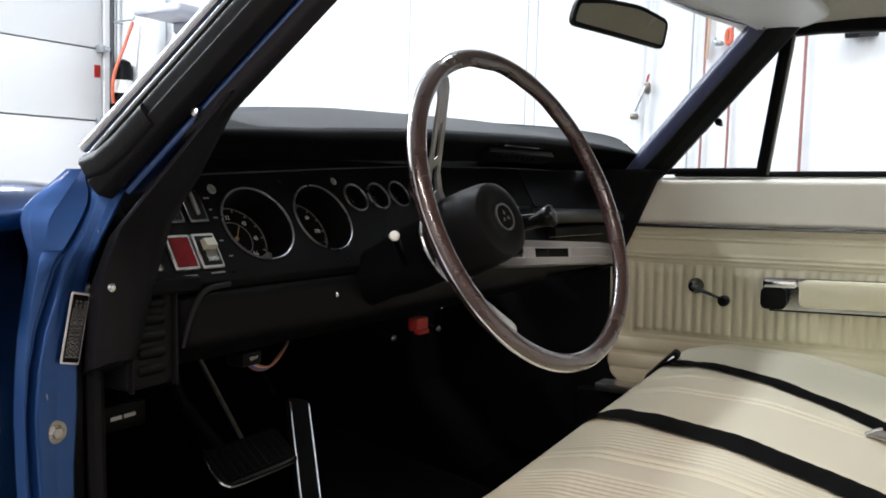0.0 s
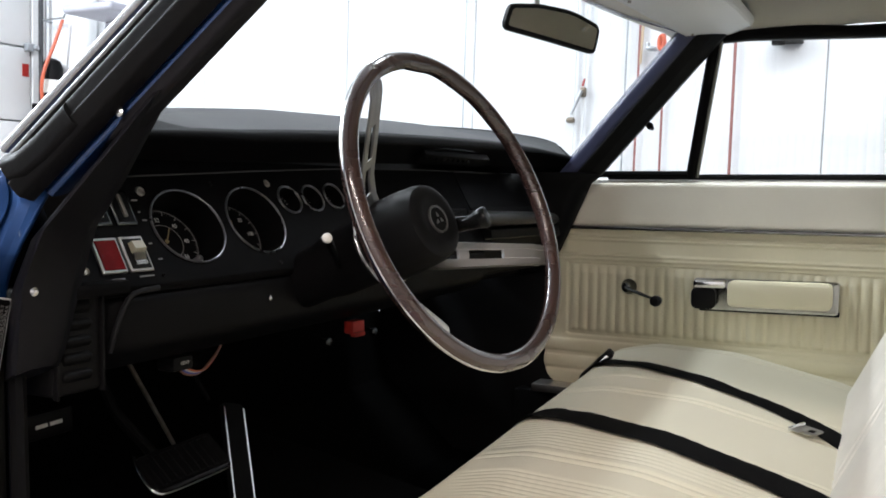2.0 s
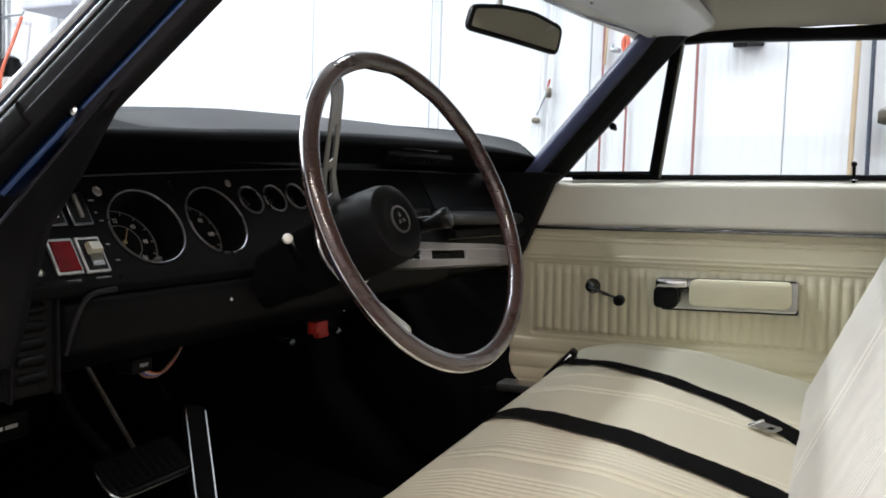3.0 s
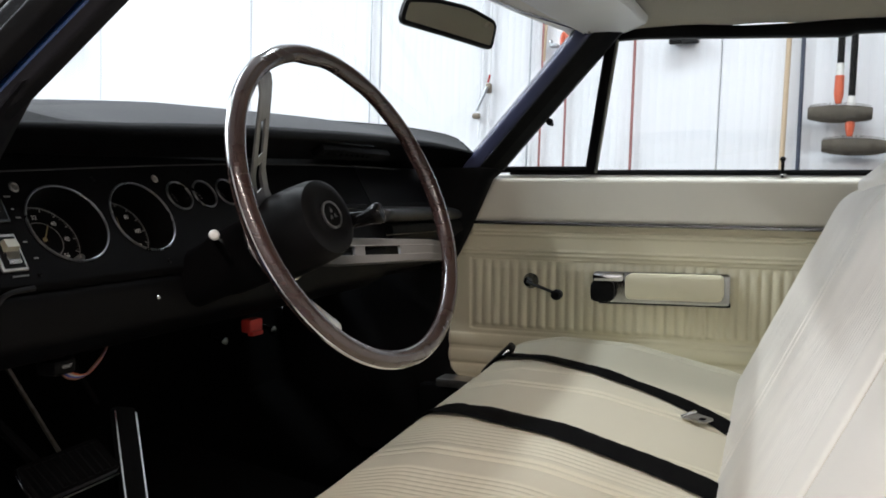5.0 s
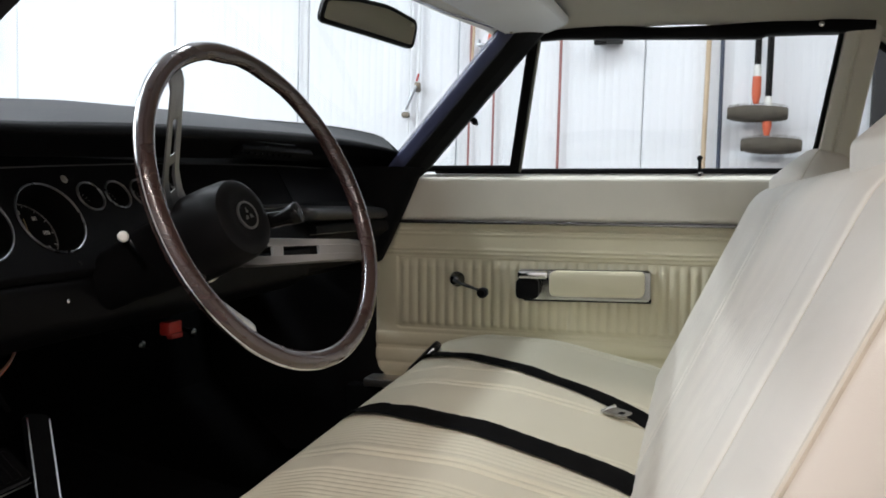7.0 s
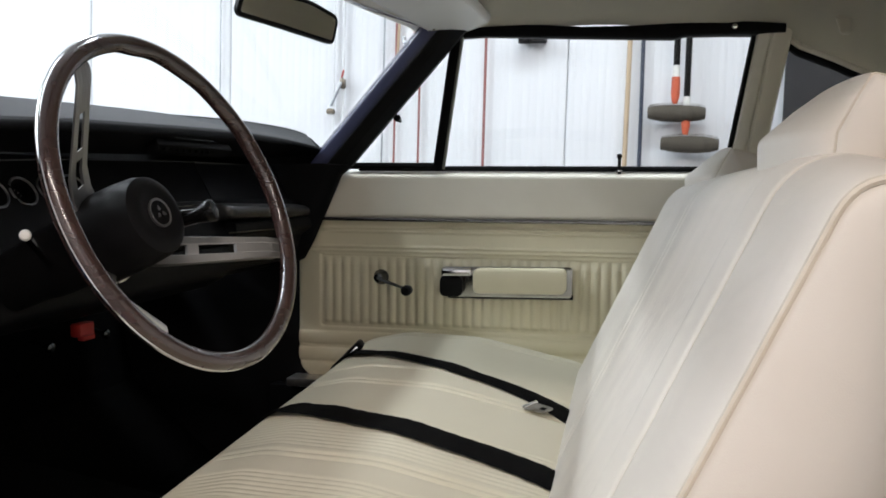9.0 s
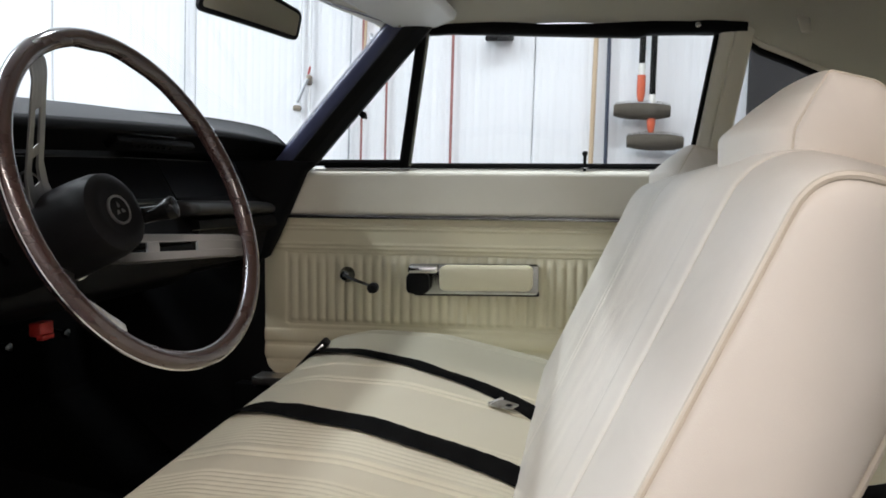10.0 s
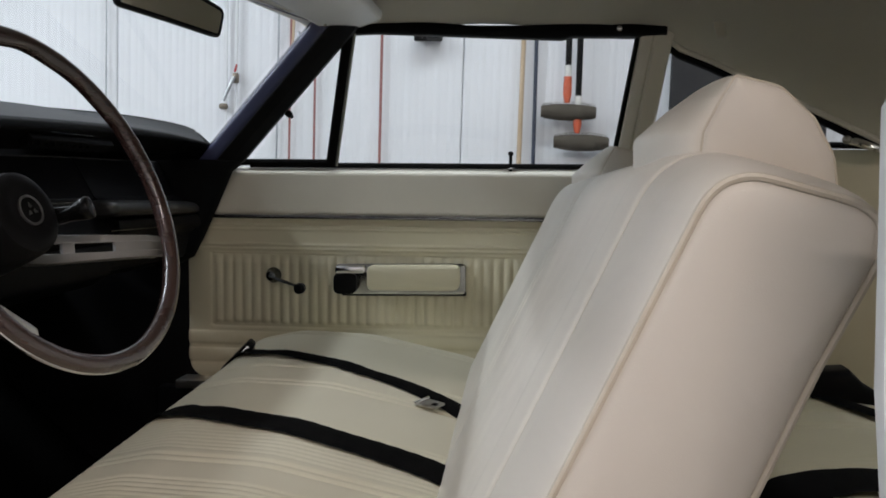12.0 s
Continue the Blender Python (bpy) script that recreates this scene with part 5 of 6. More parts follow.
turned(bm, [(0.002, -0.005), (0.0048, -0.003), (0.0058, 0.002), (0.0045, 0.005), (0.001, 0.0065)], axes(tip, tip - root), 16)
part("knob", bm, INK, lv, "pale round lever tip")
root = HUB - wheel_axis * 0.20 + Vector((0, 0.035, 0.01))
tip = Vector((0.020, -0.252, 0.874))
mid = Vector((-0.035, -0.262, 0.868))
gl = part("gear_lever", tubed(smooth_path([root, Vector((-0.10, -0.28, 0.872)), mid, tip], 4), 0.0055, 8), KNOB_BLACK, col, "dark column gear lever")
bm = bmesh.new()
turned(bm, [(0.0040, -0.050), (0.0060, -0.044), (0.0072, -0.030), (0.0092, -0.016), (0.0128, -0.004), (0.0140, 0.003), (0.0125, 0.0065), (0.0050, 0.0085)], axes(tip, tip - mid + Vector((0, 0, 0.016))), 20)
part("knob", bm, KNOB_BLACK, gl, "glossy black flared lever knob")

# ---- passenger door ----
DY = 0.72
door = thing("passenger_door", (0.25, 0.78, 0.40), "closed passenger door with cream ribbed vinyl trim", "car door")
X0, X1 = -0.26, 0.74
bm = bmesh.new()
CAP = round_poly([(DY - 0.012, 0.832, 0.012), (DY - 0.004, 0.930, 0.014), (DY + 0.03, 0.941, 0.004), (DY + 0.06, 0.938, 0), (DY + 0.06, 0.832, 0)], 5)
loft(bm, [[(x, y, z) for y, z in CAP] for x in (X0, X0 + 0.02, 0.2, X1)])
part("upper_cap", bm, CREAM_PAINT, door, "smooth cream painted upper cap")
# the trim panel: swept along x, its ribs pressed in between two rails
RIB0, RIB1, RIBZ0, RIBZ1, PITCH = -0.196, 0.71, 0.580, 0.744, 0.0222


def trim_depth(x, z):
    d = 0.0
    for zc, w, h in ((0.808, 0.0026, 0.0032), (0.800, 0.0026, 0.0032), (0.764, 0.0028, 0.0035), (0.755, 0.0028, 0.0035)):
        d += h * math.exp(-((z - zc) / w) ** 2)
    for zc, w, h in ((0.548, 0.016, 0.006), (0.508, 0.016, 0.006), (0.475, 0.012, 0.004)):
        d += h * max(0, 1 - ((z - zc) / w) ** 2) ** 0.5 if abs(z - zc) < w else 0
    if RIBZ0 - 0.004 < z < RIBZ1 + 0.002:
        d -= 0.0035 * math.exp(-((x - RIB0 + 0.004) / 0.0035) ** 2)
    if x > RIB0 - 0.004:
        d -= 0.003 * math.exp(-((z - RIBZ0 + 0.003) / 0.003) ** 2)
    if RIB0 < x < RIB1 and RIBZ0 < z < RIBZ1:
        e = min(1, (z - RIBZ0) / 0.010, (RIBZ1 - z) / 0.022, (x - RIB0) / 0.006)
        u = ((x - RIB0) / PITCH) % 1
        d += 0.0068 * e * abs(math.sin(math.pi * u)) ** 0.55 - 0.003
    return d


bm = bmesh.new()
xs = [X0, X0 + 0.004] + [X0 + 0.01 + (PITCH / 8) * k for k in range(int((X1 - X0 - 0.02) / (PITCH / 8)))] + [X1]
zs = sorted({round(0.44 + 0.002 * k, 4) for k in range(193)} | {0.583, 0.585, 0.745, 0.743})
zs = [z for z in zs if z <= 0.824]
rows = [[(x + 0.045 * max(0, (0.505 - z) / 0.065) ** 2.2 * max(0, 1 - (x - X0) / 0.12), DY - trim_depth(x, z) + (0.01 if x == X0 else 0), z) for z in zs] for x in xs]
loft(bm, rows, closed=False)
part("trim_panel", bm, VINYL, door, "pleated cream vinyl trim panel", sharp=80)
part("door_shell", boxes((((X0 + X1) / 2, DY + 0.085, 0.65), (X1 - X0 - 0.004, 0.12, 0.56), 0.01)), BLUE, door, "blue outer door shell")
bm = bmesh.new()
loft(bm, [[(x, y, z) for y, z in round_poly([(DY - 0.016, 0.8245, 0.003), (DY - 0.016, 0.8325, 0.003), (DY + 0.004, 0.8325, 0), (DY + 0.004, 0.8245, 0)], 3)] for x in (X0 + 0.002, X1 - 0.004)])
part("chrome_strip", bm, STRIP, door, "thin chrome strip")
# window crank
CP = Vector((-0.053, DY, 0.6955))
CK = Vector((0.019, DY, 0.671))
bm = bmesh.new()
turned(bm, [(0.017, 0.0), (0.018, 0.006), (0.014, 0.014), (0.011, 0.030), (0.006, 0.033)], axes(CP, (0, -1, 0)), 20)
crank = part("window_crank", bm, DARK_CHROME, door, "dark chrome window winder")
part("arm", tubed(smooth_path([CP + Vector((0, -0.028, 0)), CP * 0.6 + CK * 0.4 + Vector((0, -0.036, 0)), CK + Vector((0, -0.034, 0))], 4), [0.0085, 0.008, 0.0075, 0.007, 0.0065, 0.006, 0.0055, 0.0055, 0.006], 8, flat=0.6), DARK_CHROME, crank)
bm = bmesh.new()
turned(bm, [(0.006, 0.030), (0.011, 0.034), (0.0125, 0.045), (0.012, 0.055), (0.007, 0.059)], axes(CK, (0, -1, 0)), 16)
part("knob", bm, BLACK_PLASTIC, crank)
# armrest with its chrome base and the paddle handle
A0, A1, AZ0, AZ1 = 0.094, 0.386, 0.656, 0.724


def door_plate(x0, x1, z0, z1, r, y0, y1, shrink=0.0):
    o = [(a, b + 0.018 * (a - A0)) for a, b in round_poly([(x0, z0, r), (x1, z0, r), (x1, z1, r), (x0, z1, r)], 4)]
    bm = bmesh.new()
    rings = [[(a, y0, b) for a, b in o], [(a, y1 + shrink * 0.5, b) for a, b in o], [(a, y1, b) for a, b in inset(o, shrink)]]
    loft(bm, rings)
    return bm


arm = part("armrest_base", door_plate(A0, A1, AZ0, AZ1, 0.008, DY - 0.004, DY - 0.016, 0.004), material("armrest_chrome", (0.40, 0.39, 0.37), 0.16, metal=1.0, colour2=(0.30, 0.29, 0.28), scale=25, rough2=0.28), door, "chrome armrest base")
part("base_gasket", door_plate(A0 + 0.012, A1 + 0.002, AZ0 - 0.004, AZ0 + 0.006, 0.003, DY - 0.003, DY - 0.011, 0.001), BLACK_RUBBER, arm, "black gasket edge")
part("armrest_pad", door_plate(A0 + 0.076, A1 - 0.011, AZ0 + 0.0115, AZ1 - 0.001, 0.014, DY - 0.012, DY - 0.046, 0.006), VINYL, arm, "padded cream vinyl armrest")
part("handle_cup", door_plate(A0 - 0.003, A0 + 0.049, AZ0 + 0.002, AZ1 - 0.019, 0.015, DY - 0.012, DY - 0.032, 0.006), BLACK_PLASTIC, arm, "black handle recess")
part("door_handle", door_plate(A0 + 0.004, A0 + 0.070, AZ1 - 0.018, AZ1 - 0.002, 0.005, DY - 0.014, DY - 0.042, 0.003), CHROME, arm, "chrome door handle")
bm = bmesh.new()
turned(bm, [(0.0035, 0.935), (0.0035, 0.968), (0.006, 0.972), (0.006, 0.976), (0.003, 0.979)], Matrix.Translation((0.482, DY + 0.012, 0)), 12)
part("lock_knob", bm, BLACK_PLASTIC, door, "black lock button")
bm = bmesh.new()
turned(bm, [(0.010, 0.940), (0.010, 0.943), (0.006, 0.944)], Matrix.Translation((0.482, DY + 0.012, 0)), 14)
part("lock_ferrule", bm, CHROME, door)
# glass and vent window
part("weatherstrip", tubed([(-0.115, DY + 0.022, 0.946), (0.1, DY + 0.022, 0.946), (X1, DY + 0.022, 0.946)], 0.006, 8), BLACK_RUBBER, door)


def tumble(z):
    return DY + 0.018 - (z - 0.94) * 0.31


bar = [(0.0768 + 0.0595 * t, tumble(0.945 + 0.28 * t), 0.945 + 0.28 * t) for t in (0, 0.5, 1)]
vent = part("vent_frame", tubed(bar, 0.0142, 10, flat=0.8), BLACK_PAINT, door, "black quarter-light frame")
part("vent_bar_edge", tubed([(x + 0.0125, y - 0.007, z) for x, y, z in bar], 0.0036, 8), CHANNEL, vent, "dull metal channel edge")
low = [(-0.165 + 0.245 * t, tumble(0.952), 0.952) for t in (0, 0.5, 1)]
part("vent_lower_rail", tubed(low, 0.0075, 8), BLACK_PAINT, vent)
bm = bmesh.new()
pts = [(-0.115, tumble(0.952) + 0.002, 0.952), (0.083, tumble(0.952) + 0.002, 0.952), (0.135, tumble(1.215) + 0.002, 1.215)]
vs = [bm.verts.new(p) for p in pts]
bm.faces.new(vs)
bmesh.ops.solidify(bm, geom=bm.faces[:], thickness=0.004)
bm2 = bmesh.new()
turned(bm2, [(0.004, -0.004), (0.004, 0.010), (0.0075, 0.014), (0.008, 0.022), (0.004, 0.025)], axes((-0.006, tumble(1.053) - 0.004, 1.053), (0, -1, 0.2)), 14)
latch = part("vent_latch", bm2, BLACK_PLASTIC, vent, "small dark quarter-light latch")
part("latch_arm", tubed([(-0.006, tumble(1.053) - 0.022, 1.053), (-0.018, tumble(1.053) - 0.020, 1.072)], 0.004, 8), DARK_CHROME, latch)
g = part("vent_glass", bm, GLASS, vent, "clear quarter-light glass")
g.visible_shadow = False
bm = bmesh.new()
loft(bm, [[(0.095 + 0.05 * t, tumble(0.942 + 0.28 * t) + 0.004, 0.942 + 0.28 * t), (0.71 + 0.035 * t, tumble(0.942 + 0.28 * t) + 0.004, 0.942 + 0.28 * t)] for t in (0, 0.33, 0.66, 1)], closed=False)
bmesh.ops.solidify(bm, geom=bm.faces[:], thickness=0.004)
g = part("window_glass", bm, GLASS, door, "raised clear side window")
g.visible_shadow = False

# ---- front bench seat ----
seat = thing("front_bench_seat", (0.35, 0, 0.27), "white pleated vinyl front bench seat with piped edges", "car seat")


def sag(y):
    return lerp_table([(-0.62, -0.025), (-0.3, -0.018), (0.0, 0.0), (0.3, 0.016), (0.5, 0.030), (0.64, 0.032)], y)


CUSH = round_poly([(-0.035, 0.33, 0.02), (-0.062, 0.475, 0.05), (-0.03, 0.554, 0.05), (0.06, 0.574, 0.12), (0.21, 0.570, 0.30), (0.40, 0.530, 0.30), (0.60, 0.472, 0.04), (0.60, 0.33, 0.02)], 7)
WELTS = [-0.50, -0.485, -0.19, -0.172, 0.150, 0.170, 0.255, 0.49, 0.505]


def rib_zone(y):
    """How deep the fine ribs go at y."""
    for a, b in ((-0.155, -0.02), (-0.47, -0.245)):
        if a < y < b:
            return 1
    return 0


bm = bmesh.new()
ys = sorted({round(-0.64 + 0.0025 * k, 4) for k in range(513)})
rings = []
for y in ys:
    e = max(0, y - 0.46) / 0.18 if y > 0 else max(0, -y - 0.55) / 0.09
    d = 0.035 * e ** 2.5
    if rib_zone(y):
        d += 0.0016 * (1 - abs(math.sin(math.pi * y / 0.0125)))
    for w in WELTS:
        d += 0.0035 * math.exp(-((y - w) / 0.0035) ** 2)
    rings.append([(x, y, z + sag(y)) for x, z in inset(CUSH, d)])
loft(bm, rings)
part("cushion", bm, CUSHION_VINYL, seat, "white vinyl seat cushion with fine pleats", sharp=70)
part("cushion_piping", tubed([(x, -0.632, z + sag(-0.62)) for x, z in inset(CUSH, 0.016)], 0.005, 8, True), PIPING, seat)
front = CUSH[16]
part("front_piping", tubed([(front[0] - 0.001, y, front[1] + sag(y) + 0.001) for y in [-0.60 + 0.05 * k for k in range(23)]], 0.0042, 8), PIPING, seat, "piped front edge")
part("seat_frame", boxes(((0.30, 0, 0.305), (0.60, 1.10, 0.07), 0.01)), BLACK_PAINT, seat)

PIPE = round_poly([(0.4497, 0.47, 0.02), (0.6615, 0.9198, 0.042), (0.779, 0.888, 0.034), (0.729, 0.7855, 0.05), (0.594, 0.47, 0.02)], 8)
BACK = inset(PIPE, -0.010)


def lean(x, y, z):
    """The backrest stands a little further forward and lower towards the passenger's side."""
    t = (y + 0.61) / 1.22
    return (x - 0.057 * t, y, z - 0.030 * t)


def backrest(y0, y1):
    bm = bmesh.new()
    n, rings = 408, []
    for i in range(n + 1):
        y = y0 + (y1 - y0) * i / n
        d = 0.612 - abs(y)
        swell = 0.030 * min(1, d / 0.16) ** 0.5
        for w in (-0.50, 0.50, -0.02, 0.02):
            swell -= 0.0045 * math.exp(-((y - w) / 0.004) ** 2)
        if 0.10 < abs(y) < 0.44:
            swell -= 0.0012 * (1 - abs(math.sin(math.pi * y / 0.0125)))
        belly = 0.024 * min(1, max(0, d) / 0.2)
        rings.append([lean(x - belly * math.exp(-((z - 0.69) / 0.12) ** 2) * (x < 0.50 + 0.43 * (z - 0.47)), y, z) for x, z in inset(BACK, 0.012 - swell)])
    edge = inset(BACK, 0.012)
    bulge = [(k, 0.011 * math.sqrt(max(0, 1 - k * k))) for k in (0.96, 0.88, 0.74, 0.55, 0.3, 0.08)]
    head = [[lean(x, y0 - h, z) for x, z in shrunk_outline(edge, k)] for k, h in reversed(bulge)]
    tail = [[lean(x, y1 + h * 0.4, z) for x, z in shrunk_outline(edge, k)] for k, h in bulge]
    loft(bm, head + rings + tail)
    return bm


for y0, y1 in ((-0.612, 0.612),):
    b = part("backrest", backrest(y0, y1), SEAT_VINYL, seat, "white vinyl backrest", sharp=70)
    for y in (y0, y1):
        part("piping", tubed([lean(x, y, z) for x, z in PIPE], 0.0032, 8, True), PIPING, b)

for w in (-0.50, 0.50):
    part("seam", tubed([lean(x, w, z) for x, z in inset(BACK, 0.012 - 0.0235)], 0.0011, 6, True), PIPING, b)

# profile of a headrest: place, height, corner radius, and how far that corner swells forward in the middle
HEAD = [(0.702, 0.895, 0.01, 0.1), (0.669, 0.915, 0.010, 0.9), (0.672, 0.950, 0.012, 1.0), (0.686, 0.978, 0.012, 0.55), (0.696, 0.995, 0.004, 0.08), (0.731, 0.986, 0.02, -0.1), (0.758, 0.961, 0.02, -0.15), (0.774, 0.931, 0.02, -0.15), (0.779, 0.895, 0.01, -0.1)]


def headrest(yc, fwd, low):
    h = thing("headrest", (0.72 + fwd, yc, 0.90 + low), "white vinyl padded headrest on the front seat", "headrest", "front headrests")

    def ring_at(t):
        g = 0.040 * max(0, 1 - t * t) ** 0.55
        return [(x + fwd, z + low) for x, z in round_poly([(x - w * g, z + 0.10 * g * (w < 0.3), r) for x, z, r, w in HEAD], 4)]

    side = ring_at(1)
    bulge = [(k, 0.010 * math.sqrt(max(0, 1 - k * k))) for k in (0.97, 0.90, 0.75, 0.5, 0.2)]
    rings = [[(x, yc - 0.125 - d, z) for x, z in shrunk_outline(side, k)] for k, d in reversed(bulge)]
    for i in range(37):
        t = math.sin(math.pi / 2 * (-1 + i / 18))
        rings.append([(x, yc + 0.125 * t, z) for x, z in ring_at(t)])
    rings += [[(x, yc + 0.125 + d, z) for x, z in shrunk_outline(side, k)] for k, d in bulge]
    bm = bmesh.new()
    loft(bm, rings)
    p = part("cover", bm, SEAT_VINYL, h, sharp=48)
    for e in (-1, 1):
        part("seam", tubed([(x, yc + 0.1255 * e, z) for x, z in side], 0.0011, 6, True), PIPING, p)
    part("post", boxes(((0.735 + fwd, yc, 0.895 + low), (0.012, 0.05, 0.06), 0.003)), CHROME, h)
    return h


headrest(-0.36, 0.0, 0.0)
headrest(0.36, -0.030, -0.026)


def cushion_z(x, y):
    """The cushion's upper surface."""
    best, n = 0, len(CUSH)
    for i in range(n):
        (a, za), (b, zb) = CUSH[i], CUSH[(i + 1) % n]
        if min(a, b) <= x <= max(a, b) and abs(b - a) > 1e-6:
            best = max(best, za + (zb - za) * (x - a) / (b - a))
    return best + sag(y)


def strap(bm, pts, width, thick=0.0016, lift=0.002):
    """Webbing laid along (x, y, z) points, flat across y."""
    pts = smooth_path(pts, 6)
    rings = []
    for i, p in enumerate(pts):
        t = (pts[min(i + 1, len(pts) - 1)] - pts[max(i - 1, 0)]).normalized()
        side = Vector((0, 0, 1)).cross(t).normalized()
        side = Vector((side.x, side.y, 0)).normalized()
        up = t.cross(side).normalized()
        up = -up if up.z < 0 else up
        c = p + up * lift
        w = width / 2 * (1 + 0.03 * math.sin(i * 1.7))
        rings.append([c - side * w, c - side * w * 0.5 + up * thick, c + side * w * 0.5 + up * thick, c + side * w, c - up * thick * 0.6])
    loft(bm, rings)
    return bm


def belt(name_label, course, width):
    """A lap belt over the cushion; course: how far across it lies at each length along the cushion."""
    b = thing("seat_belt", (0.2, lerp_table(course, 0.2), 0.55), name_label, "seat belt", "front seat belts")
    rows = []
    for k in range(14):
        x = -0.045 + 0.53 * k / 13
        y = lerp_table(course, x)
        rows.append((x, y, cushion_z(x, y) + 0.001))
    y = course[0][1]
    part("webbing", strap(bmesh.new(), [(-0.075, y, cushion_z(-0.04, y) - 0.07)] + rows, width), WEBBING, b)
    return b


b1 = belt("black webbing lap belt lying across the white cushion", [(-0.045, 0.020), (0.010, 0.010), (0.075, -0.018), (0.14, -0.036), (0.24, -0.057), (0.34, -0.069), (0.43, -0.091), (0.49, -0.108)], 0.066)
b2 = belt("black webbing lap belt with a metal tongue on the cushion", [(-0.045, 0.385), (0.0, 0.368), (0.04, 0.345), (0.12, 0.318), (0.18, 0.291), (0.24, 0.263), (0.30, 0.251), (0.345, 0.231), (0.39, 0.203), (0.42, 0.177), (0.49, 0.124)], 0.046)
# the tongue near the rear of the passenger's belt
zt = cushion_z(0.37, 0.17) + 0.006
TM = axes((0.374, 0.160, zt), (-0.02, -0.10, 1)) @ pose(0, 0, 0, 0, 0, 70) @ Matrix.Scale(0.75, 4)
bm = bmesh.new()
plate(bm, round_poly([(-0.018, -0.030, 0.008), (0.018, -0.030, 0.008), (0.022, 0.022, 0.004), (-0.022, 0.022, 0.004)], 3), 0.0025, TM)
tongue = part("tongue", bm, STEEL, b2, "dull metal tongue plate")
bm = bmesh.new()
plate(bm, round_poly([(-0.006, -0.020, 0.002), (0.006, -0.020, 0.002), (0.006, -0.008, 0.002), (-0.006, -0.008, 0.002)], 2), 0.001, TM @ pose(0, 0, 0.0025))
part("slot", bm, BLACK_PAINT, tongue)
bm = boxes(((0.0, 0.0, 0.0), (0.05, 0.008, 0.010), 0.003, 2))
bmesh.ops.transform(bm, matrix=TM @ pose(0, 0.022, 0.003), verts=bm.verts)
part("slide_bar", bm, CHROME, tongue)
# the buckle standing over the front edge of the cushion
BM = axes((-0.026, 0.405, 0.572), (-0.70, -0.15, 0.70))
bm = boxes(((0, -0.006, 0), (0.042, 0.084, 0.016), 0.005, 2))
bmesh.ops.transform(bm, matrix=BM, verts=bm.verts)
buckle = part("buckle", bm, BLACK_PLASTIC, b2, "black buckle with a chrome button")
bm = boxes(((0.002, 0.014, 0.001), (0.044, 0.028, 0.008), 0.002, 2))
bmesh.ops.transform(bm, matrix=BM, verts=bm.verts)
part("button", bm, CHROME, buckle)
# a second metal tongue by the driver's backrest
DM = axes((0.44, -0.15, cushion_z(0.44, -0.15) + 0.007), (0.12, -0.05, 1)) @ pose(0, 0, 0, 0, 0, 75) @ Matrix.Scale(0.6, 4)
bm = bmesh.new()
plate(bm, round_poly([(-0.018, -0.030, 0.008), (0.018, -0.030, 0.008), (0.022, 0.022, 0.004), (-0.022, 0.022, 0.004)], 3), 0.0025, DM)
part("tongue", bm, SATIN, b1, "bright metal tongue plate")

# ---- pedals and small things under the dash ----
brake = thing("brake_pedal", (-0.42, -0.33, 0.44), "black rubber brake pedal with bright edge", "pedal")
FM = axes((-0.405, -0.331, 0.511), (0.62, -0.05, 0.78)) @ pose(0, 0, 0, 0, 0, 3)
bm = bmesh.new()
plate(bm, round_poly([(-0.072, -0.030, 0.012), (0.070, -0.030, 0.012), (0.070, 0.037, 0.008), (-0.072, 0.037, 0.008)], 3), 0.006, FM)
part("trim_frame", bm, CHROME, brake, "bright pedal trim")
bm = bmesh.new()
plate(bm, round_poly([(-0.068, -0.025, 0.009), (0.067, -0.025, 0.009), (0.067, 0.034, 0.006), (-0.068, 0.034, 0.006)], 3), 0.007, FM @ pose(0, 0, 0.004))
edge = smooth_path([(-0.066, 0.040, 0), (-0.0745, 0.018, 0), (-0.0765, -0.012, 0), (-0.072, -0.024, 0), (-0.058, -0.030, 0), (0.0, -0.031, 0), (0.060, -0.030, 0)], 3)
part("bright_rim", tubed([FM @ Vector((p[0], p[1], 0.0065)) for p in edge], 0.0028, 8), CHROME, brake, "bright metal rim")
pad = part("rubber", bm, BLACK_RUBBER, brake)
for k in range(9):
    bm = bmesh.new()
    box(bm, (0, 0, 0), (0.009, 0.048, 0.003), 0.001, 1)
    bmesh.ops.transform(bm, matrix=FM @ pose(-0.056 + 0.014 * k, 0.004, 0.0115), verts=bm.verts)
    part("rib", bm, BLACK_RUBBER, pad)
part("arm", tubed([(-0.42, -0.34, 0.50), (-0.47, -0.40, 0.60), (-0.50, -0.43, 0.72)], 0.008, 8), BLACK_PAINT, brake)
gas = thing("accelerator_pedal", (-0.45, -0.16, 0.33), "black rubber accelerator pedal with bright side strips", "pedal")
GM = axes((-0.4625, -0.1540, 0.460), (0.86, -0.10, 0.5)) @ pose(0, 0, 0, 0, 0, -17)
bm = bmesh.new()
plate(bm, round_poly([(-0.0215, -0.135, 0.006), (0.0215, -0.135, 0.006), (0.0215, 0.100, 0.010), (-0.0215, 0.100, 0.010)], 4), 0.009, GM)
body = part("pad", bm, BLACK_RUBBER, gas)
for s in (-1, 1):
    bm = bmesh.new()
    plate(bm, round_poly([(s * 0.0195 - 0.0016, -0.134, 0.001), (s * 0.0195 + 0.0016, -0.134, 0.001), (s * 0.0195 + 0.0016, 0.092, 0.001), (s * 0.0195 - 0.0016, 0.092, 0.001)], 2), 0.003, GM @ pose(0, 0, 0.008))
    part("side_strip", bm, CHROME, body, "bright metal strip")
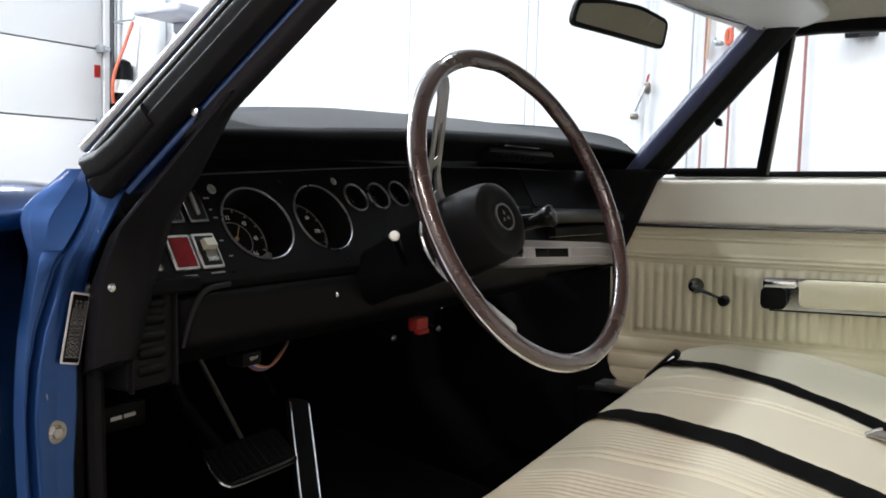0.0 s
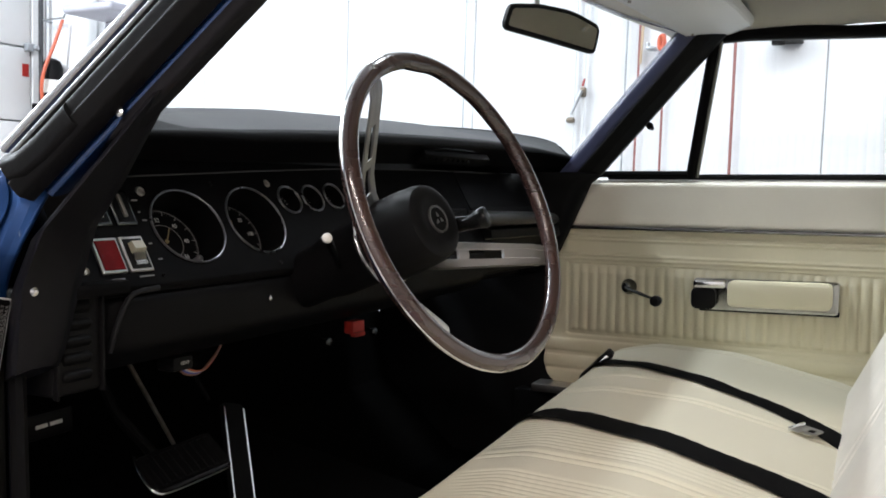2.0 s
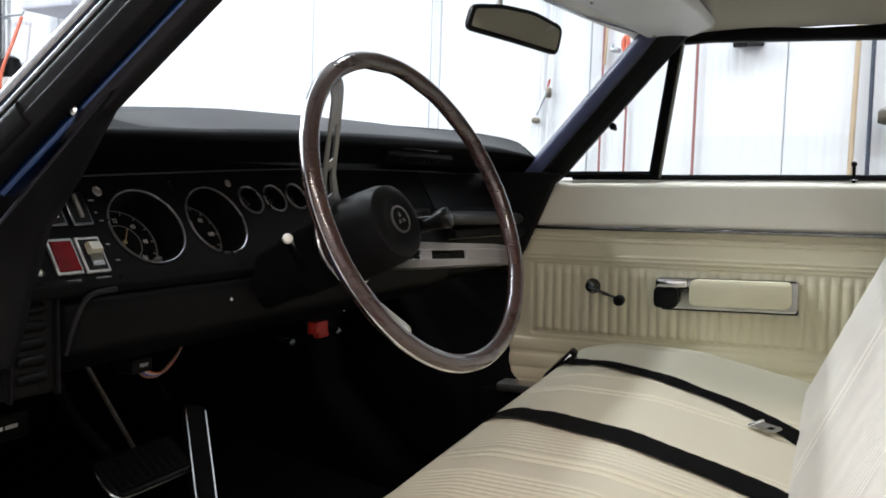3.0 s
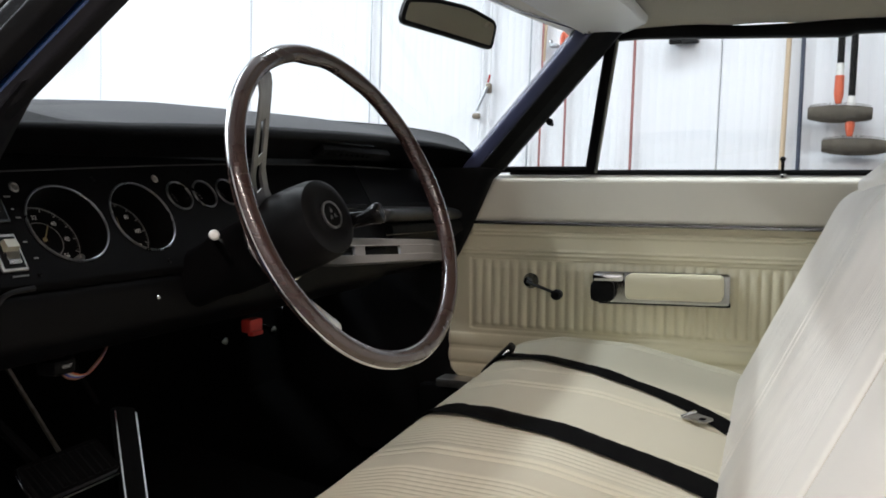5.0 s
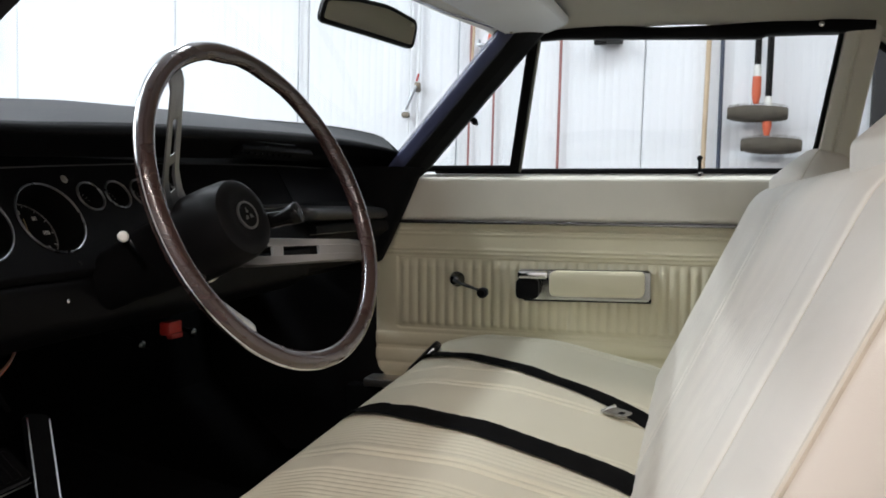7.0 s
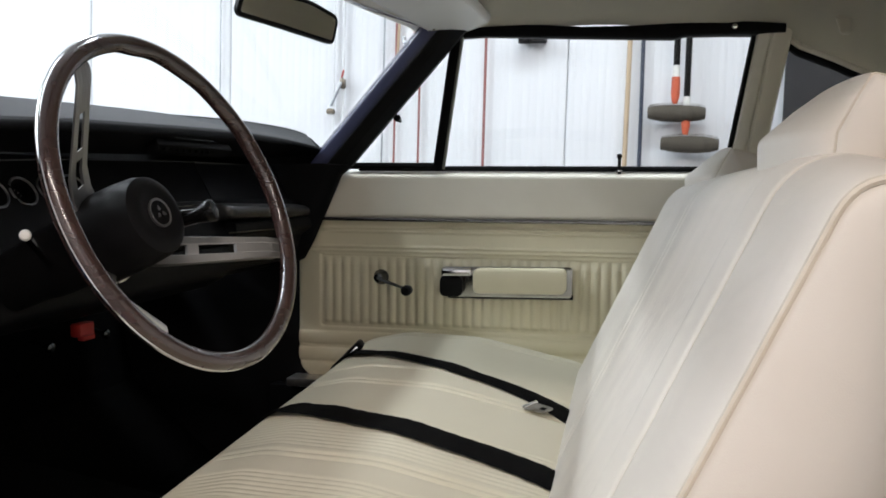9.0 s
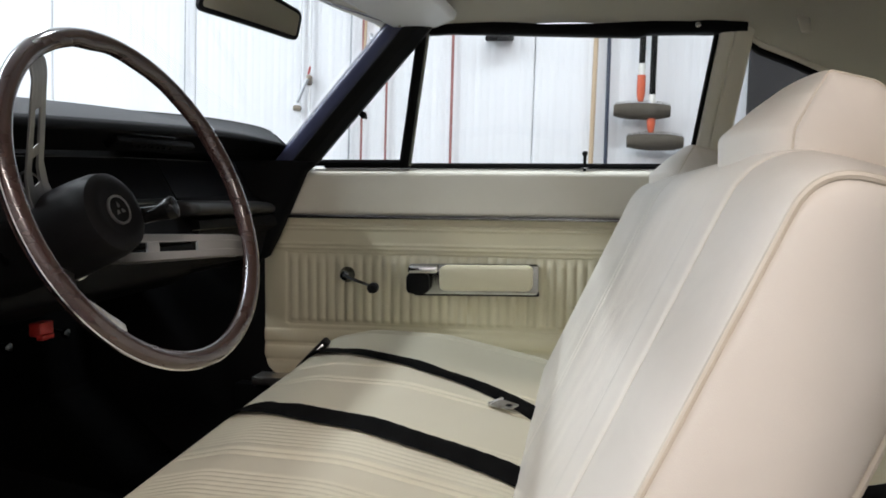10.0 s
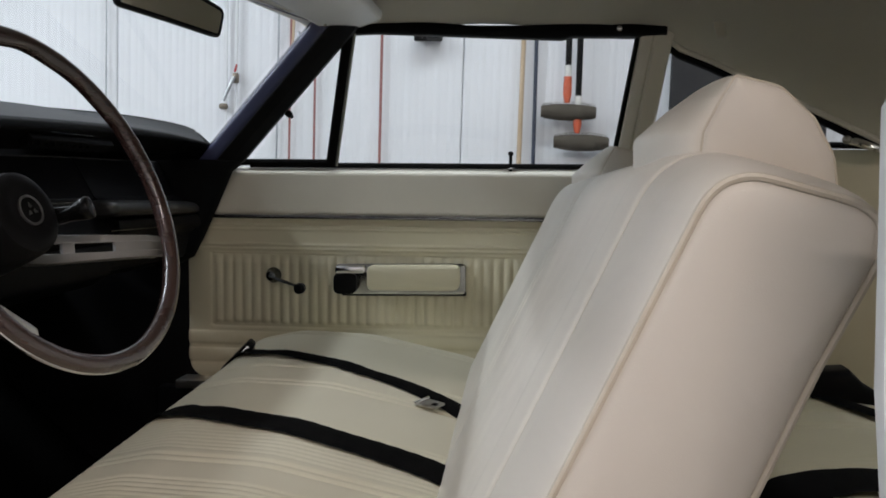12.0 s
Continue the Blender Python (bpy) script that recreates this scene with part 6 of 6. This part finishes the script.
part("link", tubed([(-0.51, -0.165, 0.56), (-0.54, -0.18, 0.62), (-0.57, -0.19, 0.70)], 0.004, 8), BLACK_PAINT, gas)
pb = thing("parking_brake_rod", (-0.45, -0.35, 0.53), "dull steel rod under the dash", "rod")
part("rod", tubed([(-0.44, -0.398, 0.668), (-0.45, -0.305, 0.530)], 0.0032, 8), STEEL, pb)
rel = thing("brake_release_plate", (-0.45, -0.52, 0.60), "black brake release plate with white wording", "release lever")
part("plate", boxes(((-0.456, -0.5175, 0.610), (0.01, 0.075, 0.034), 0.004)), BLACK_PLASTIC, rel)
for w, y in ((0.017, -0.528), (0.018, -0.507)):
    part("wording", boxes(((-0.4505, y, 0.6105 + (y + 0.5175) * 0.02), (0.001, w, 0.0048), 0, 1, pose(0, 0, 0, 1, 0, 0))), INK, rel, "worn white wording")
vk = thing("vent_pull", (-0.318, -0.4365, 0.68), "black pull knob with a white caption", "pull knob")
part("grip", boxes(((-0.318, -0.4365, 0.6885), (0.03, 0.034, 0.018), 0.003)), BLACK_PLASTIC, vk)
cu = bpy.data.curves.new("caption", "FONT")
cu.body, cu.size, cu.align_x, cu.align_y, cu.extrude = "VENT", 0.0062, "CENTER", "CENTER", 0.0002
cap = new("caption", cu)
cu.materials.append(INK)
cap.parent = vk
cap.matrix_basis = Matrix.Translation(-BASE[vk.name]) @ axes((-0.3027, -0.4345, 0.689), (1, 0, 0))
wires = thing("wiring_loom", (-0.31, -0.39, 0.67), "loose coloured wires hanging under the dash", "wires")
WIRE_COLOURS = {"orange": (0.55, 0.14, 0.05), "white": (0.5, 0.47, 0.4), "blue": (0.05, 0.07, 0.3), "brown": (0.2, 0.09, 0.05)}
for k, (nm, c) in enumerate(WIRE_COLOURS.items()):
    mt = material(nm + "_wire", c, 0.5, scale=30)
    d = 0.004 * k
    part("wire", tubed(smooth_path([(-0.325, -0.430, 0.700 - d), (-0.315, -0.424, 0.682 - d * 0.8), (-0.310, -0.405, 0.672 - d * 0.2), (-0.312, -0.383, 0.676 + d * 0.2), (-0.318, -0.352, 0.698), (-0.33, -0.33, 0.73)], 5), 0.0016, 6), mt, wires)
tag = thing("red_connector", (-0.335, 0.0, 0.655), "red plastic connector under the dash", "connector")
part("block", boxes(((-0.335, 0.001, 0.675), (0.02, 0.036, 0.022), 0.003)), RED_TAG, tag)
part("lip", boxes(((-0.326, -0.002, 0.663), (0.012, 0.030, 0.008), 0.002)), RED_TAG, tag)

for kx, ky, kz in ((-0.335, -0.084, 0.662), (-0.335, 0.056, 0.660)):
    bm = bmesh.new()
    turned(bm, [(0.003, -0.03), (0.003, 0.0), (0.0075, 0.003), (0.0080, 0.008), (0.004, 0.011)], axes((kx, ky, kz), (1, -0.1, -0.25)), 14)
    solid("pull_knob", bm, DARK_CHROME, "small dull metal pull knob under the dash", "pull knob", group="pull knobs under the dash")

# ---- mirror, visors ----
MC = Vector((-0.010, 0.076, 1.169))
MM = axes(MC, (0.917, -0.386, -0.118))
mirror = thing("rear_view_mirror", MC - Vector((0, 0, 0.03)), "black-framed interior rear-view mirror on a stem", "mirror")
OUT = round_poly([(-0.113, -0.0170, 0.013), (-0.012, -0.0240, 0.3), (0.099, -0.0330, 0.014), (0.106, 0.0145, 0.016), (0.035, 0.0300, 0.2), (-0.040, 0.0300, 0.2), (-0.102, 0.0220, 0.018)], 5)
bm = bmesh.new()
loft(bm, [[MM @ Vector((a, b, h)) for a, b in o] for o, h in ((shrunk_outline(OUT, 0.72), -0.022), (shrunk_outline(OUT, 0.93), -0.012), (OUT, -0.004), (OUT, 0.003), (inset(OUT, 0.0025), 0.0055), (inset(OUT, 0.0055), 0.0052), (inset(OUT, 0.0066), 0.0030))])
part("housing", bm, BLACK_PLASTIC, mirror)
bm = bmesh.new()
plate(bm, inset(OUT, 0.0068), 0.0012, MM @ pose(0, 0, 0.0030))
part("mirror_glass", bm, MIRROR, mirror, "silvered glass")
part("stem", tubed(smooth_path([MC + Vector((-0.02, 0.01, 0.01)), MC + Vector((-0.035, 0.01, 0.05)), (0.0, 0.06, 1.262)], 5), 0.006, 8), SATIN, mirror)


def visor(side, label):
    """A sun visor folded up against the headliner; its front edge follows the curved header."""
    v = thing("sun_visor", (0.12, side * 0.35, 1.235), label, "sun visor", "sun visors")
    plan = [(0.046, 0.09, 0.02), (0.064, 0.36, 0.10), (0.088, 0.628, 0.020), (0.122, 0.660, 0.03), (0.176, 0.624, 0.04), (0.222, 0.572, 0.022), (0.221, 0.40, 0.06), (0.198, 0.09, 0.03)]
    o = [(x, side * y) for x, y in round_poly(plan, 6)]

    def at(x, y, h):
        return Vector((x, y, 1.243 + 0.075 * (x - 0.122) + h))

    bm = bmesh.new()
    loft(bm, [[at(x, y, h) for x, y in oo] for oo, h in ((inset(o, 0.014), -0.013), (inset(o, 0.004), -0.0105), (o, -0.004), (o, 0.004), (inset(o, 0.004), 0.009), (inset(o, 0.012), 0.011))])
    b = part("body", bm, WHITE_VINYL, v, "smooth white padded visor")
    part("edge_welt", tubed([at(x, y, -0.0115) for x, y in inset(o, 0.007)], 0.0014, 6, True), WHITE_VINYL, b)
    part("rod", tubed([at(-0.020, side * 0.06, 0.002), at(0.020, side * 0.36, 0.002), at(0.085, side * 0.625, 0.002)], 0.004, 8), CHROME, v)
    for x, y in ((0.075, 0.20), (0.105, 0.56)):
        bm = bmesh.new()
        turned(bm, [(0.003, -0.0165), (0.003, -0.0125)], Matrix.Translation(at(x, side * y, 0.0)), 10)
        part("rivet", bm, STEEL, b)
    return v


visor(1, "white padded sun visor folded up over the passenger seat")
visor(-1, "white padded sun visor folded up over the driver seat")

# ---- rear seat ----
rear = thing("back_bench_seat", (1.3, 0, 0.27), "white pleated vinyl rear bench seat", "car seat")
RC = round_poly([(0.89, 0.30, 0.02), (0.865, 0.42, 0.05), (0.90, 0.475, 0.05), (1.10, 0.490, 0.1), (1.45, 0.45, 0.03), (1.45, 0.30, 0.02)], 6)
bm = bmesh.new()
rings = []
for k in range(257):
    y = -0.64 + 0.005 * k
    d = 0.03 * (max(0, abs(y) - 0.56) / 0.08) ** 2.5
    if 0.06 < abs(y) < 0.19:
        d += 0.0015 * (1 - abs(math.sin(math.pi * y / 0.02)))
    for w in (-0.46, -0.39, -0.35, 0.35, 0.375, 0.46):
        d += 0.004 * math.exp(-((y - w) / 0.005) ** 2)
    rings.append([(x, y, z) for x, z in inset(RC, d)])
loft(bm, rings)
# the yellower vinyl puts the rear cushion's shade into its colour
part("cushion", bm, VINYL, rear, "vinyl rear cushion, yellower for the shade on it", sharp=70)
RB = round_poly([(1.40, 0.44, 0.02), (1.55, 0.88, 0.05), (1.70, 0.90, 0.04), (1.62, 0.44, 0.02)], 6)
bm = bmesh.new()
loft(bm, [[(x, y, z) for x, z in inset(RB, 0.02 * (max(0, abs(y) - 0.56) / 0.08) ** 2)] for y in [-0.64 + 0.04 * k for k in range(33)]])
part("backrest", bm, SEAT_VINYL, rear, "white vinyl rear backrest", sharp=70)
RUNS = (([(1.00, 0.66, 0.470), (1.06, 0.635, 0.490), (1.094, 0.59, 0.4915), (1.16, 0.449, 0.491), (1.23, 0.32, 0.487), (1.36, 0.20, 0.468)], 0.045, "black rear lap belt lying across the rear cushion"),
        ([(0.862, 0.015, 0.40), (0.888, 0.018, 0.470), (0.96, 0.045, 0.488), (1.05, 0.045, 0.494), (1.20, 0.045, 0.486), (1.38, 0.05, 0.462)], 0.100, "wide black rear belts folded together on the cushion"))
for run, wide, lab in RUNS:
    b = thing("rear_seat_belt", (run[2][0], run[2][1], 0.48), lab, "seat belt", "rear seat belts")
    part("webbing", strap(bmesh.new(), run, wide), WEBBING, b)
for yb in (0.60,):
    b = thing("belt_retractor", (1.14, yb, 0.50), "black belt retractor cover beside the rear seat", "retractor")
    bm = bmesh.new()
    rows = [[(x, yb + a, z) for a, z in round_poly([(-0.045, z0, 0.01), (0.045, z0, 0.01), (0.04, z1, 0.02), (-0.04, z1, 0.02)], 3)] for x, z0, z1 in ((1.09, 0.485, 0.520), (1.11, 0.482, 0.540), (1.165, 0.478, 0.545), (1.19, 0.474, 0.520), (1.235, 0.468, 0.492))]
    loft(bm, rows)
    part("cover", bm, BLACK_PLASTIC, b)
